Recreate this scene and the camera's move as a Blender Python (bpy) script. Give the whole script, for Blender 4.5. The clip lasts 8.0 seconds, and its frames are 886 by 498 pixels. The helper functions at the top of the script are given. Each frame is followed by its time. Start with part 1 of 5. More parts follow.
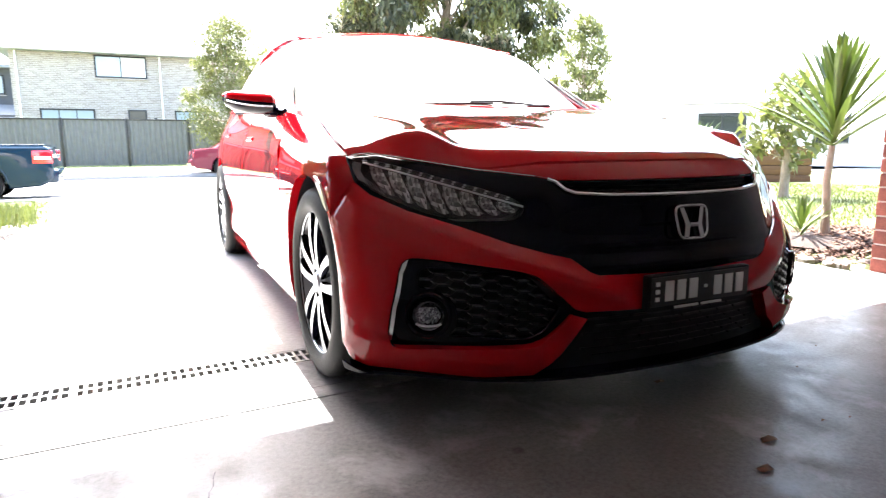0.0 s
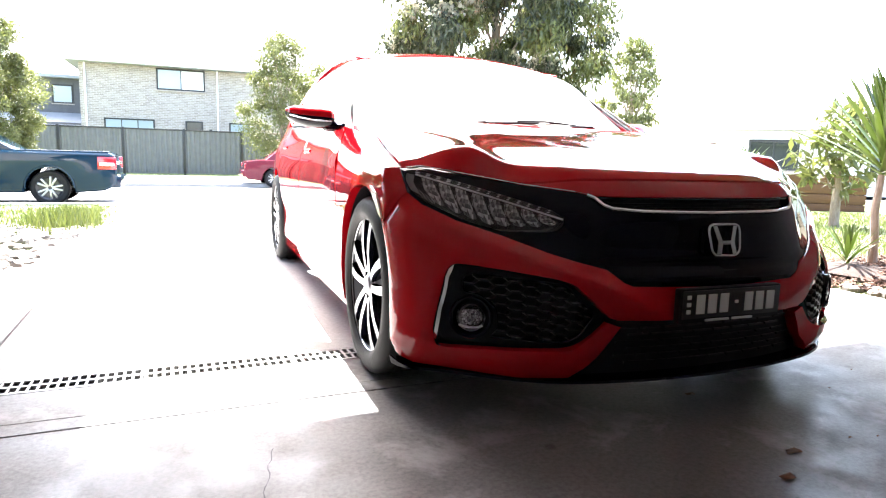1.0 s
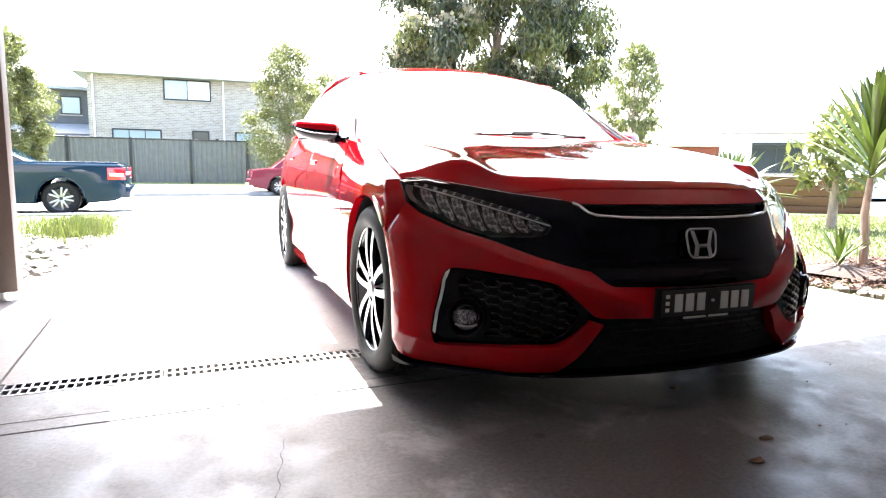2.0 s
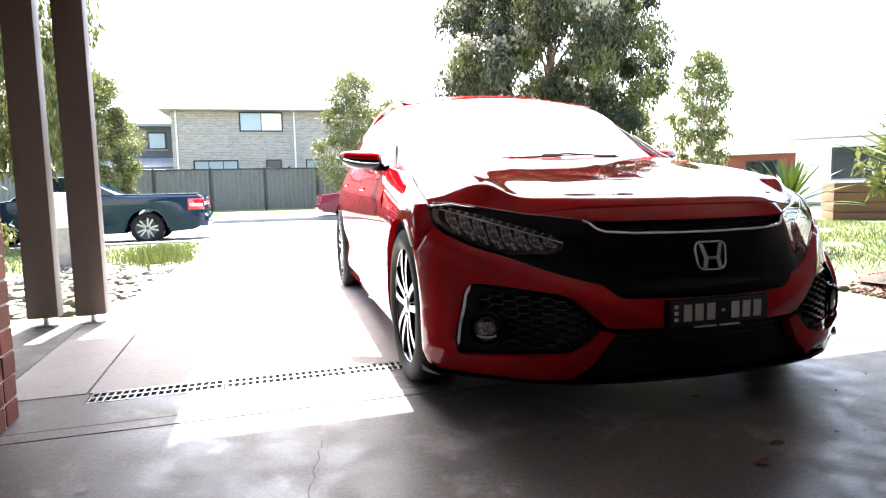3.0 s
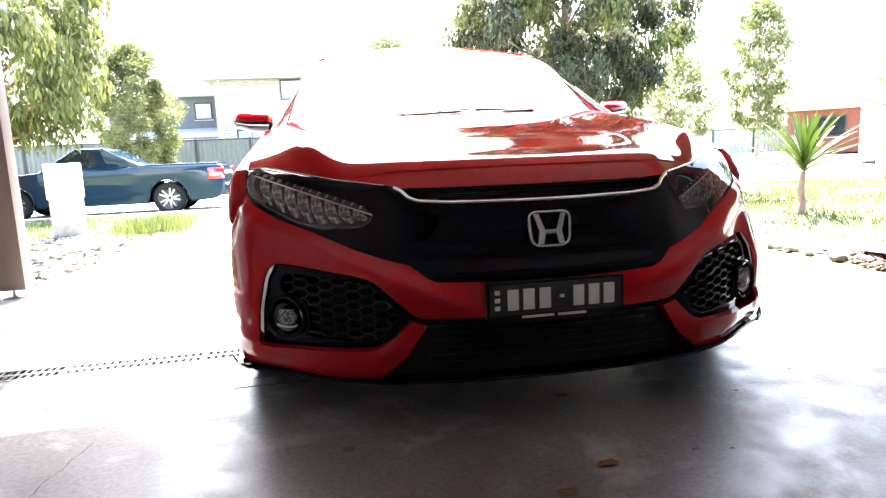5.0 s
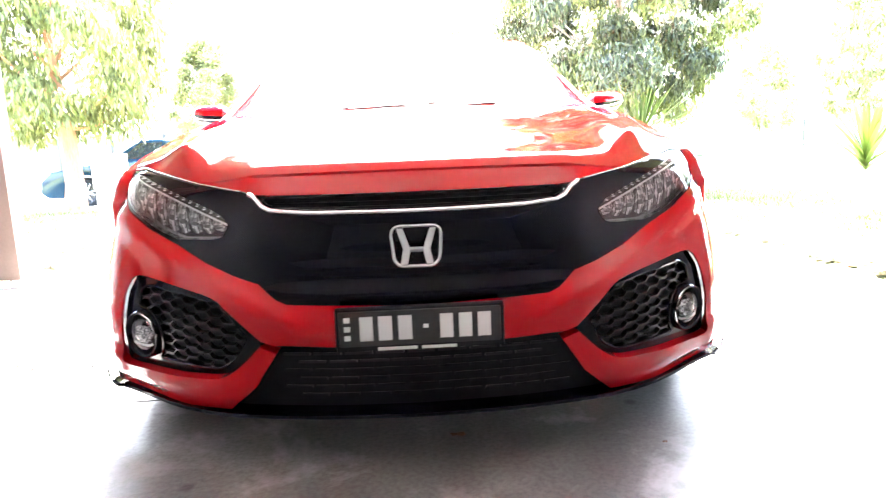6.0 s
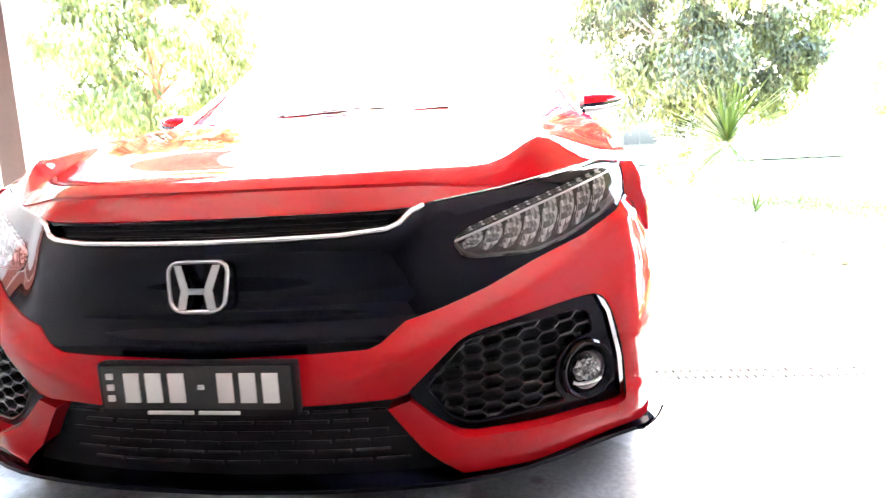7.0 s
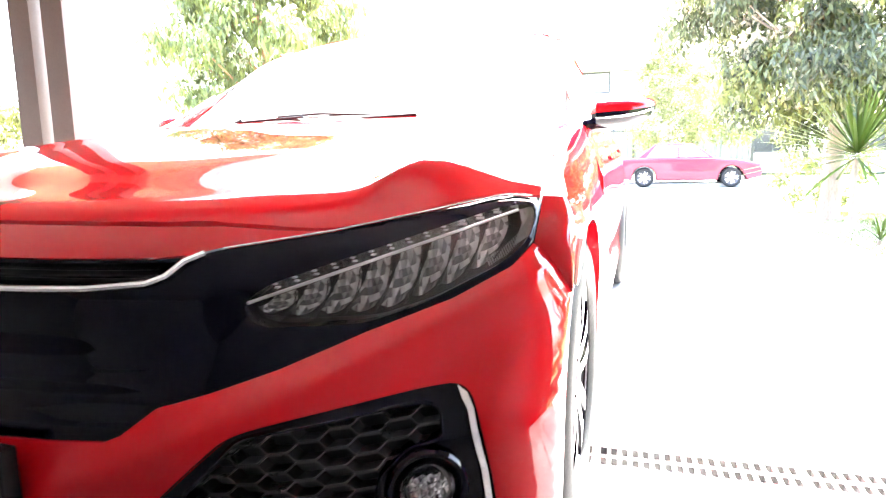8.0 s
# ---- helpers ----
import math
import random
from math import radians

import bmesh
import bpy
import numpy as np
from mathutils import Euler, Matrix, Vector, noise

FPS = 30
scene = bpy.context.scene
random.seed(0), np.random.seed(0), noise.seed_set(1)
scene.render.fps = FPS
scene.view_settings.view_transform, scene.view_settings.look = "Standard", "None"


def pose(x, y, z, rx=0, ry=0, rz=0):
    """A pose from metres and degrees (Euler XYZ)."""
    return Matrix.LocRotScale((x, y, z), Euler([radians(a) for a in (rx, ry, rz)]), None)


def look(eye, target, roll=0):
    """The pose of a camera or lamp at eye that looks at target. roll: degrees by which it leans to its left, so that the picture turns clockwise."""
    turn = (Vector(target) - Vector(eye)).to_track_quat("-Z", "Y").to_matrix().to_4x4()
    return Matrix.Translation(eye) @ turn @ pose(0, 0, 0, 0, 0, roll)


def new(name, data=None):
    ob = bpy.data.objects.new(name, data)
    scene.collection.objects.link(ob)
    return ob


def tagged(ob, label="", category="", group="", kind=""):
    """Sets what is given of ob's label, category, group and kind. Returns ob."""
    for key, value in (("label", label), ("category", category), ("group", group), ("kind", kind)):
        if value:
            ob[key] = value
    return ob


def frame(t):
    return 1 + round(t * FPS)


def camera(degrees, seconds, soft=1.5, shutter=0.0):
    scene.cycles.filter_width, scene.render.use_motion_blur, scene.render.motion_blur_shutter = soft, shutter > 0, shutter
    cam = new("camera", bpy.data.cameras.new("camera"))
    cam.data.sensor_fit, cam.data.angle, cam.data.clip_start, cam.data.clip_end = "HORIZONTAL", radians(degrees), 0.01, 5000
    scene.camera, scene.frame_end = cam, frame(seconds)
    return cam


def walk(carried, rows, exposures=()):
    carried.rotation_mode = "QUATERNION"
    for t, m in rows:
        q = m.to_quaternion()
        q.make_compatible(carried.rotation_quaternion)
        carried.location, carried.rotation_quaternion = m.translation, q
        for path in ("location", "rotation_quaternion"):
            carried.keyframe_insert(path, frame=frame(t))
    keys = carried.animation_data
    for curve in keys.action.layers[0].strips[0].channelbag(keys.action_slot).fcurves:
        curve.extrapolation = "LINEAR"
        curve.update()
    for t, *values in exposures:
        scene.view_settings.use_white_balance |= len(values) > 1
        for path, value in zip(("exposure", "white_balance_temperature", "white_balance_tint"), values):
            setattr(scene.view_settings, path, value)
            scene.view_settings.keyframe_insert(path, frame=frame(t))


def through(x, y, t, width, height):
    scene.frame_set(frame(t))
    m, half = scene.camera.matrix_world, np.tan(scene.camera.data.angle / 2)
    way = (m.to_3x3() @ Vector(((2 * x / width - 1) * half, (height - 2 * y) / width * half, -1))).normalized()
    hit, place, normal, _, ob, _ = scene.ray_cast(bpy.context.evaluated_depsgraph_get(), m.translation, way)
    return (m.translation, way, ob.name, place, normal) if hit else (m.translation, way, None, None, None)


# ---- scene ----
cam = camera(71.0, 8.0, soft=1.2, shutter=0.25)
PATH = [
    (0, (-1.383, -1.237, 0.777), (-0.537, 0.544, 0.442), -0.2),
    (0.5, (-1.414, -1.297, 0.764), (-0.691, 0.545, 0.472), 0.7),
    (1, (-1.453, -1.361, 0.767), (-0.723, 0.48, 0.487), 1.5),
    (2.5, (-1.483, -1.63, 0.799), (-0.813, 0.239, 0.562), -0.5),
    (3, (-1.391, -1.736, 0.808), (-0.886, 0.189, 0.607), -1.3),
    (3.5, (-1.237, -1.735, 0.789), (-0.722, 0.181, 0.539), -0.6),
    (4, (-1.048, -1.685, 0.782), (-0.549, 0.231, 0.502), -2.6),
    (4.2, (-0.954, -1.664, 0.784), (-0.478, 0.26, 0.514), -2.8),
    (5.5, (-0.294, -1.482, 0.765), (-0.09, 0.481, 0.437), -2.3),
    (6, (0.001, -1.377, 0.781), (0.084, 0.595, 0.454), -2.2),
    (6.5, (0.321, -1.205, 0.77), (0.266, 0.769, 0.453), -2.0),
    (7, (0.604, -1.033, 0.779), (0.346, 0.928, 0.479), -2.8),
    (7.5, (0.848, -0.808, 0.805), (0.384, 1.108, 0.473), -0.5),
    (8, (1.029, -0.586, 0.819), (0.412, 1.293, 0.525), -1.0),
]
EXPOSURES = [(0, 4.01), (1, 3.95), (2.5, 3.75), (3.5, 2.98), (4.2, 3.3), (5.3, 5.15), (5.5, 5.68), (6.0, 6.40), (6.5, 6.57), (7.5, 6.34), (8, 5.88)]
walk(cam, [(t, look(eye, target, roll)) for t, eye, target, roll in PATH], EXPOSURES)

# ---- world and sun ----
SUN_EL, SUN_DX, SUN_DY = radians(59), 0.05, 0.594
world = bpy.data.worlds.new("sky_world")
scene.world = world
world.use_nodes = True
wn = world.node_tree
sky = wn.nodes.new("ShaderNodeTexSky")
sky.sky_type = "NISHITA"
sky.sun_disc = False
sky.sun_elevation = SUN_EL
sky.sun_rotation = math.atan2(SUN_DX, SUN_DY)
sky.dust_density = 4.0
wn.links.new(sky.outputs[0], wn.nodes["Background"].inputs[0])
wn.nodes["Background"].inputs[1].default_value = 0.12

sun_data = bpy.data.lights.new("sun", "SUN")
sun_data.energy, sun_data.angle, sun_data.color = 5.0, radians(0.6), (1.0, 0.97, 0.94)
sun = new("sun", sun_data)
sun.matrix_world = look((SUN_DX * 20, SUN_DY * 20, 20), (0, 0, 0))

# ---- materials ----
def nodes_of(name):
    m = bpy.data.materials.new(name)
    m.use_nodes = True
    t = m.node_tree
    return m, t, t.nodes["Principled BSDF"]


def node(t, kind, **values):
    n = t.nodes.new(kind)
    for k, v in values.items():
        n.inputs[k].default_value = v
    return n


def ramp(t, source, stops):
    r = t.nodes.new("ShaderNodeValToRGB")
    el = r.color_ramp.elements
    while len(el) < len(stops):
        el.new(0.5)
    for e, (p, c) in zip(el, stops):
        e.position, e.color = p, (*c, 1)
    t.links.new(source, r.inputs[0])
    return r


def surface(name, a, b, rough=0.6, scale=6.0, fine=60.0, bump=0.1, metal=0.0, coat=0.0, spec=0.5, vary=0.0, stretch=None):
    """Two-scale mottled surface between colours a and b, with grain in relief."""
    m, t, p = nodes_of(name)
    co = t.nodes.new("ShaderNodeTexCoord")
    src = co.outputs["Object"]
    if stretch:
        mp = t.nodes.new("ShaderNodeMapping")
        mp.inputs["Scale"].default_value = stretch
        t.links.new(src, mp.inputs["Vector"])
        src = mp.outputs[0]
    n1 = node(t, "ShaderNodeTexNoise", Scale=scale, Detail=6.0, Roughness=0.6)
    n2 = node(t, "ShaderNodeTexNoise", Scale=fine, Detail=4.0, Roughness=0.7)
    t.links.new(src, n1.inputs["Vector"])
    t.links.new(src, n2.inputs["Vector"])
    mix = t.nodes.new("ShaderNodeMath")
    mix.operation = "MULTIPLY_ADD"
    mix.inputs[1].default_value = 0.45
    t.links.new(n2.outputs[0], mix.inputs[0])
    half = t.nodes.new("ShaderNodeMath")
    half.operation = "MULTIPLY"
    half.inputs[1].default_value = 0.55
    t.links.new(n1.outputs[0], half.inputs[0])
    t.links.new(half.outputs[0], mix.inputs[2])
    r = ramp(t, mix.outputs[0], [(0.36, a), (0.64, b)])
    col = r.outputs[0]
    if vary:
        oi = t.nodes.new("ShaderNodeObjectInfo")
        hsv = t.nodes.new("ShaderNodeHueSaturation")
        mr = t.nodes.new("ShaderNodeMapRange")
        mr.inputs[3].default_value, mr.inputs[4].default_value = 1 - vary, 1 + vary
        t.links.new(oi.outputs["Random"], mr.inputs[0])
        t.links.new(mr.outputs[0], hsv.inputs["Value"])
        t.links.new(col, hsv.inputs["Color"])
        col = hsv.outputs[0]
    t.links.new(col, p.inputs["Base Color"])
    rr = t.nodes.new("ShaderNodeMapRange")
    rr.inputs[3].default_value, rr.inputs[4].default_value = max(0.02, rough - 0.12), min(1, rough + 0.12)
    t.links.new(n1.outputs[0], rr.inputs[0])
    t.links.new(rr.outputs[0], p.inputs["Roughness"])
    p.inputs["Metallic"].default_value = metal
    p.inputs["Coat Weight"].default_value = coat
    p.inputs["Specular IOR Level"].default_value = spec
    if bump:
        bp = node(t, "ShaderNodeBump", Strength=bump, Distance=0.01)
        t.links.new(n2.outputs[0], bp.inputs["Height"])
        t.links.new(bp.outputs[0], p.inputs["Normal"])
    return m


def plain(name, colour, rough=0.4, metal=0.0, coat=0.0, emit=0.0, spec=0.5):
    m, t, p = nodes_of(name)
    p.inputs["Base Color"].default_value = (*colour, 1)
    p.inputs["Roughness"].default_value = rough
    p.inputs["Metallic"].default_value = metal
    p.inputs["Coat Weight"].default_value = coat
    p.inputs["Coat Roughness"].default_value = 0.03
    p.inputs["Specular IOR Level"].default_value = spec
    return m


def car_paint(name, dark, light, metal=0.35, coat=1.8):
    m, t, p = nodes_of(name)
    co = t.nodes.new("ShaderNodeTexCoord")
    fl = t.nodes.new("ShaderNodeTexVoronoi")
    fl.inputs["Scale"].default_value = 900
    t.links.new(co.outputs["Object"], fl.inputs["Vector"])
    r = ramp(t, fl.outputs["Distance"], [(0.1, light), (0.7, dark)])
    t.links.new(r.outputs[0], p.inputs["Base Color"])
    p.inputs["Metallic"].default_value = metal
    p.inputs["Roughness"].default_value = 0.38
    p.inputs["Specular IOR Level"].default_value = 0.0
    p.inputs["Coat Weight"].default_value = 1.0
    p.inputs["Coat Roughness"].default_value = 0.012
    p.inputs["Coat IOR"].default_value = coat
    n = node(t, "ShaderNodeTexNoise", Scale=2.2, Detail=2.0)
    t.links.new(co.outputs["Object"], n.inputs["Vector"])
    bp = node(t, "ShaderNodeBump", Strength=0.006, Distance=0.02)
    t.links.new(n.outputs[0], bp.inputs["Height"])
    t.links.new(bp.outputs[0], p.inputs["Coat Normal"])
    return m


def glass(name, tint=(1, 1, 1), ior=1.5, glare=0.0):
    """A thin pane: clear, with Fresnel gloss, and where given a pale diffuse veil painted in for sky glare."""
    m, t, p = nodes_of(name)
    t.nodes.remove(p)
    tr = t.nodes.new("ShaderNodeBsdfTransparent")
    tr.inputs[0].default_value = (*tint, 1)
    gl = t.nodes.new("ShaderNodeBsdfGlossy")
    gl.inputs["Roughness"].default_value = 0.01
    fr = node(t, "ShaderNodeFresnel", IOR=ior)
    mx = t.nodes.new("ShaderNodeMixShader")
    t.links.new(fr.outputs[0], mx.inputs[0])
    t.links.new(tr.outputs[0], mx.inputs[1])
    t.links.new(gl.outputs[0], mx.inputs[2])
    out = mx.outputs[0]
    if glare:
        co = t.nodes.new("ShaderNodeTexCoord")
        n = node(t, "ShaderNodeTexNoise", Scale=7.0, Detail=6.0)
        t.links.new(co.outputs["Object"], n.inputs["Vector"])
        mr = t.nodes.new("ShaderNodeMapRange")
        mr.inputs[3].default_value, mr.inputs[4].default_value = glare * 0.7, glare * 1.3
        t.links.new(n.outputs[0], mr.inputs[0])
        df = t.nodes.new("ShaderNodeBsdfDiffuse")
        df.inputs[0].default_value = (0.75, 0.74, 0.72, 1)
        m2 = t.nodes.new("ShaderNodeMixShader")
        t.links.new(mr.outputs[0], m2.inputs[0])
        t.links.new(out, m2.inputs[1])
        t.links.new(df.outputs[0], m2.inputs[2])
        out = m2.outputs[0]
    t.links.new(out, t.nodes["Material Output"].inputs["Surface"])
    return m


def leaf_mat(name, a, b, scale=3.0, through=0.3, rough=0.5):
    m, t, p = nodes_of(name)
    co = t.nodes.new("ShaderNodeTexCoord")
    geo = t.nodes.new("ShaderNodeNewGeometry")
    n = node(t, "ShaderNodeTexNoise", Scale=scale, Detail=3.0)
    t.links.new(co.outputs["Object"], n.inputs["Vector"])
    mx = t.nodes.new("ShaderNodeMath")
    mx.operation = "MULTIPLY_ADD"
    mx.inputs[1].default_value = 0.5
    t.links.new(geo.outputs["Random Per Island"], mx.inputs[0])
    hf = t.nodes.new("ShaderNodeMath")
    hf.operation = "MULTIPLY"
    hf.inputs[1].default_value = 0.5
    t.links.new(n.outputs[0], hf.inputs[0])
    t.links.new(hf.outputs[0], mx.inputs[2])
    r = ramp(t, mx.outputs[0], [(0.15, a), (0.85, b)])
    t.links.new(r.outputs[0], p.inputs["Base Color"])
    p.inputs["Roughness"].default_value = rough
    tr = t.nodes.new("ShaderNodeBsdfTranslucent")
    t.links.new(r.outputs[0], tr.inputs["Color"])
    ms = t.nodes.new("ShaderNodeMixShader")
    ms.inputs[0].default_value = through
    t.links.new(p.outputs[0], ms.inputs[1])
    t.links.new(tr.outputs[0], ms.inputs[2])
    t.links.new(ms.outputs[0], t.nodes["Material Output"].inputs["Surface"])
    return m


def shaded_floor_mat():
    """Worn garage concrete, its base darkened below the driveway's for shade: grey with a violet cast, broad stains,
    polished patches, fine pitting.
    """
    m, t, p = nodes_of("shaded_garage_concrete")
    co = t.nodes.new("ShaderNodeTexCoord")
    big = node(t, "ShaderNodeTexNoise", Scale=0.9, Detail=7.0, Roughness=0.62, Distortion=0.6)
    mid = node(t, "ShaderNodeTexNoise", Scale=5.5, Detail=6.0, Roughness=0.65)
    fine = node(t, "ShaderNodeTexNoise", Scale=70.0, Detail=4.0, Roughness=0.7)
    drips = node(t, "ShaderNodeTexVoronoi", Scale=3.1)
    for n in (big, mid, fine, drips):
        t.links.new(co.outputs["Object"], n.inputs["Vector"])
    # base tones hold part of the garage's shade, under the stains and wear
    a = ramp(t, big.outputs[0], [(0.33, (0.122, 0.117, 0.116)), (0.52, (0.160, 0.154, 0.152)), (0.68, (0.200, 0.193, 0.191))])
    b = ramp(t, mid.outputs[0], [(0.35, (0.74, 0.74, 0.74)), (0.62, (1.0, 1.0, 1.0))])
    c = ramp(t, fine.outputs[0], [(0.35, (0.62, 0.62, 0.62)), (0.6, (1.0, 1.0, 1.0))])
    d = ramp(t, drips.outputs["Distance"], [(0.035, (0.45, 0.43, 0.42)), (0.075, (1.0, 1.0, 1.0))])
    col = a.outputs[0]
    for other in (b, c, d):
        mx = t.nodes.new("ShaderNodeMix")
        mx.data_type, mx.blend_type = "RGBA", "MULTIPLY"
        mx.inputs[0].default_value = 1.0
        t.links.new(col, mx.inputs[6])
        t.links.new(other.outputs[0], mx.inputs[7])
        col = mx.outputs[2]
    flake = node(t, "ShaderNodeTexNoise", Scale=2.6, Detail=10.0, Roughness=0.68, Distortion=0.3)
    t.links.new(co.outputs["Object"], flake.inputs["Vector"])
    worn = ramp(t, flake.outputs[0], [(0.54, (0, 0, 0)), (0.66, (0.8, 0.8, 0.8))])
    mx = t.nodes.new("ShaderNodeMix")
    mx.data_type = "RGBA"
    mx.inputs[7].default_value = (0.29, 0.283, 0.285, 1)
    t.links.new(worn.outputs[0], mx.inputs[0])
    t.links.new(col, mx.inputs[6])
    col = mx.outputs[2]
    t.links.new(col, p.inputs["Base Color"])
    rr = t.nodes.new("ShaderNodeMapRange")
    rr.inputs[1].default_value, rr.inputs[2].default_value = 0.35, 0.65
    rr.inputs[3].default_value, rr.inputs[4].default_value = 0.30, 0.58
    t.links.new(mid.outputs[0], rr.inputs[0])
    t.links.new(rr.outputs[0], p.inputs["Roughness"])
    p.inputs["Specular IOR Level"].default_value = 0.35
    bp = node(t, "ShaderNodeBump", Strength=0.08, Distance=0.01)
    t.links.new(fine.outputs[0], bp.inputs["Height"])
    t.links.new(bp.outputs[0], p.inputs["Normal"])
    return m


def glint_mat(name, low, high):
    """Pressed reflector: small facets, each given a random grey that paints in its glint."""
    m, t, p = nodes_of(name)
    geo = t.nodes.new("ShaderNodeNewGeometry")
    r = ramp(t, geo.outputs["Random Per Island"], [(0.25, (low, low, low * 1.04)), (0.60, (0.62, 0.62, 0.63)), (1.0, (high, high, high))])
    t.links.new(r.outputs[0], p.inputs["Base Color"])
    p.inputs["Metallic"].default_value = 0.1
    p.inputs["Roughness"].default_value = 0.16
    return m


RED = car_paint("red_paint", (0.31, 0.0025, 0.006), (0.39, 0.003, 0.008), 0.0, 1.39)
GLOSS_BLACK = plain("gloss_black", (0.0015, 0.0015, 0.006), 0.04, spec=0.13)
SATIN_BLACK = surface("satin_black", (0.006, 0.006, 0.008), (0.013, 0.013, 0.016), 0.42, 20, 260, 0.08, spec=0.15)
MESH_BLACK = surface("mesh_plastic", (0.008, 0.008, 0.009), (0.016, 0.016, 0.018), 0.30, 20, 260, 0.05, spec=0.35)
RUBBER = surface("tyre_rubber", (0.006, 0.006, 0.006), (0.011, 0.011, 0.011), 0.6, 12, 120, 0.15, spec=0.2)
CHROME = plain("chrome", (0.88, 0.89, 0.90), 0.16, 0.9)
BADGE = plain("badge_chrome", (0.60, 0.61, 0.62), 0.14, 1.0)
ALLOY = plain("machined_alloy", (0.36, 0.37, 0.39), 0.28, 1.0)
STEEL = surface("brushed_steel", (0.28, 0.28, 0.28), (0.42, 0.41, 0.40), 0.35, 30, 200, 0.05, 1.0)
# last value: strength of the whitish veil that imitates sky glare
WINDSCREEN = glass("window_glass", (0.62, 0.70, 0.67), 1.6, 0.28)
CLEAR = glass("lamp_glass", (0.97, 0.98, 1.0), 1.62)
LAMP_DARK = plain("lamp_housing", (0.02, 0.02, 0.022), 0.3)
CELL = glint_mat("glint_reflector", 0.22, 1.0)
SPARKLE = surface("led_strip", (0.02, 0.02, 0.022), (0.22, 0.22, 0.23), 0.25, 150, 330, 0.3)
FACET = glint_mat("glint_facets", 0.20, 1.0)
RING = plain("lamp_ring", (0.42, 0.42, 0.44), 0.18, 1.0)
WHITE_TUBE = plain("light_guide", (0.88, 0.89, 0.91), 0.15)
FLUTED_GREY = surface("fluted_lamp_trim", (0.30, 0.30, 0.31), (0.48, 0.48, 0.5), 0.3, 30, 300, 0.05)
SHADED_FLOOR = shaded_floor_mat()
PLATE_BLACK = surface("plate_black", (0.012, 0.012, 0.013), (0.02, 0.02, 0.02), 0.4, 40, 300, 0.03)
PLATE_WHITE = plain("plate_white", (0.58, 0.58, 0.57), 0.45)
CONCRETE = surface("concrete", (0.22, 0.212, 0.205), (0.35, 0.342, 0.332), 0.62, 1.6, 45, 0.06, spec=0.28)
BROWN_STEEL = surface("brown_painted_steel", (0.052, 0.035, 0.027), (0.070, 0.049, 0.039), 0.5, 5, 90, 0.05)
BRICK = surface("red_brick", (0.12, 0.030, 0.022), (0.23, 0.068, 0.045), 0.85, 10, 90, 0.5, vary=0.25)
MORTAR = surface("mortar", (0.36, 0.33, 0.30), (0.5, 0.47, 0.43), 0.9, 10, 90, 0.4)
GRASS_BASE = surface("lawn_soil", (0.07, 0.09, 0.03), (0.14, 0.17, 0.06), 0.9, 3, 40, 0.5)
ASPHALT = surface("asphalt", (0.13, 0.128, 0.126), (0.21, 0.206, 0.202), 0.85, 2, 130, 0.4)
BARK_RED = surface("gum_bark", (0.17, 0.075, 0.036), (0.34, 0.165, 0.085), 0.8, 6, 50, 0.4, stretch=(1, 1, 0.25))
BARK = surface("grey_bark", (0.16, 0.12, 0.09), (0.30, 0.24, 0.19), 0.85, 7, 60, 0.5, stretch=(1, 1, 0.3))
LEAF = leaf_mat("gum_leaf", (0.007, 0.012, 0.005), (0.080, 0.092, 0.037), 3.0, 0.27)
LEAF_BRIGHT = leaf_mat("bright_leaf", (0.044, 0.056, 0.016), (0.165, 0.178, 0.050), 3.0, 0.30)
SWORD = leaf_mat("sword_leaf", (0.018, 0.039, 0.005), (0.090, 0.128, 0.016), 2.0, 0.15, 0.35)
GRASS = leaf_mat("grass_blade", (0.038, 0.057, 0.010), (0.112, 0.130, 0.028), 1.5, 0.3)
FENCE = surface("fence_steel", (0.10, 0.103, 0.108), (0.135, 0.138, 0.145), 0.5, 4, 60, 0.05)
FENCE_DARK = surface("fence_post_steel", (0.012, 0.012, 0.013), (0.02, 0.02, 0.021), 0.5, 4, 60, 0.05)
HOUSE_BRICK = surface("tan_brick_wall", (0.30, 0.26, 0.225), (0.42, 0.37, 0.33), 0.85, 3, 40, 0.3)
RENDER_GREY = surface("dark_cladding", (0.075, 0.075, 0.08), (0.11, 0.11, 0.115), 0.7, 3, 40, 0.1)
ROOF_GREY = surface("roof_sheet", (0.24, 0.25, 0.26), (0.32, 0.33, 0.34), 0.6, 2, 30, 0.1)
WHITE_PAINT = surface("white_paint", (0.66, 0.65, 0.63), (0.78, 0.77, 0.75), 0.6, 3, 50, 0.05)
TIMBER = surface("stained_timber", (0.058, 0.021, 0.004), (0.125, 0.050, 0.010), 0.7, 5, 60, 0.25, stretch=(0.2, 0.2, 4))
UTE_PAINT = car_paint("dark_blue_paint", (0.004, 0.016, 0.033), (0.010, 0.030, 0.056), 0.0, 1.38)
MAROON = car_paint("magenta_red_paint", (0.115, 0.022, 0.032), (0.150, 0.028, 0.042), 0.0, 1.25)
STONE = surface("pale_stone", (0.30, 0.27, 0.24), (0.55, 0.51, 0.46), 0.85, 8, 80, 0.4, vary=0.25)
MULCH = surface("bark_mulch", (0.010, 0.005, 0.003), (0.036, 0.018, 0.011), 0.95, 20, 110, 0.9)
PLASTER = surface("garage_plaster", (0.34, 0.34, 0.34), (0.42, 0.42, 0.42), 0.8, 3, 50, 0.05)
CEILING_WHITE = surface("ceiling_paint", (0.58, 0.58, 0.58), (0.66, 0.66, 0.66), 0.8, 3, 50, 0.05)
TAIL_RED = plain("tail_lamp_red", (0.45, 0.01, 0.02), 0.15, coat=1.0)
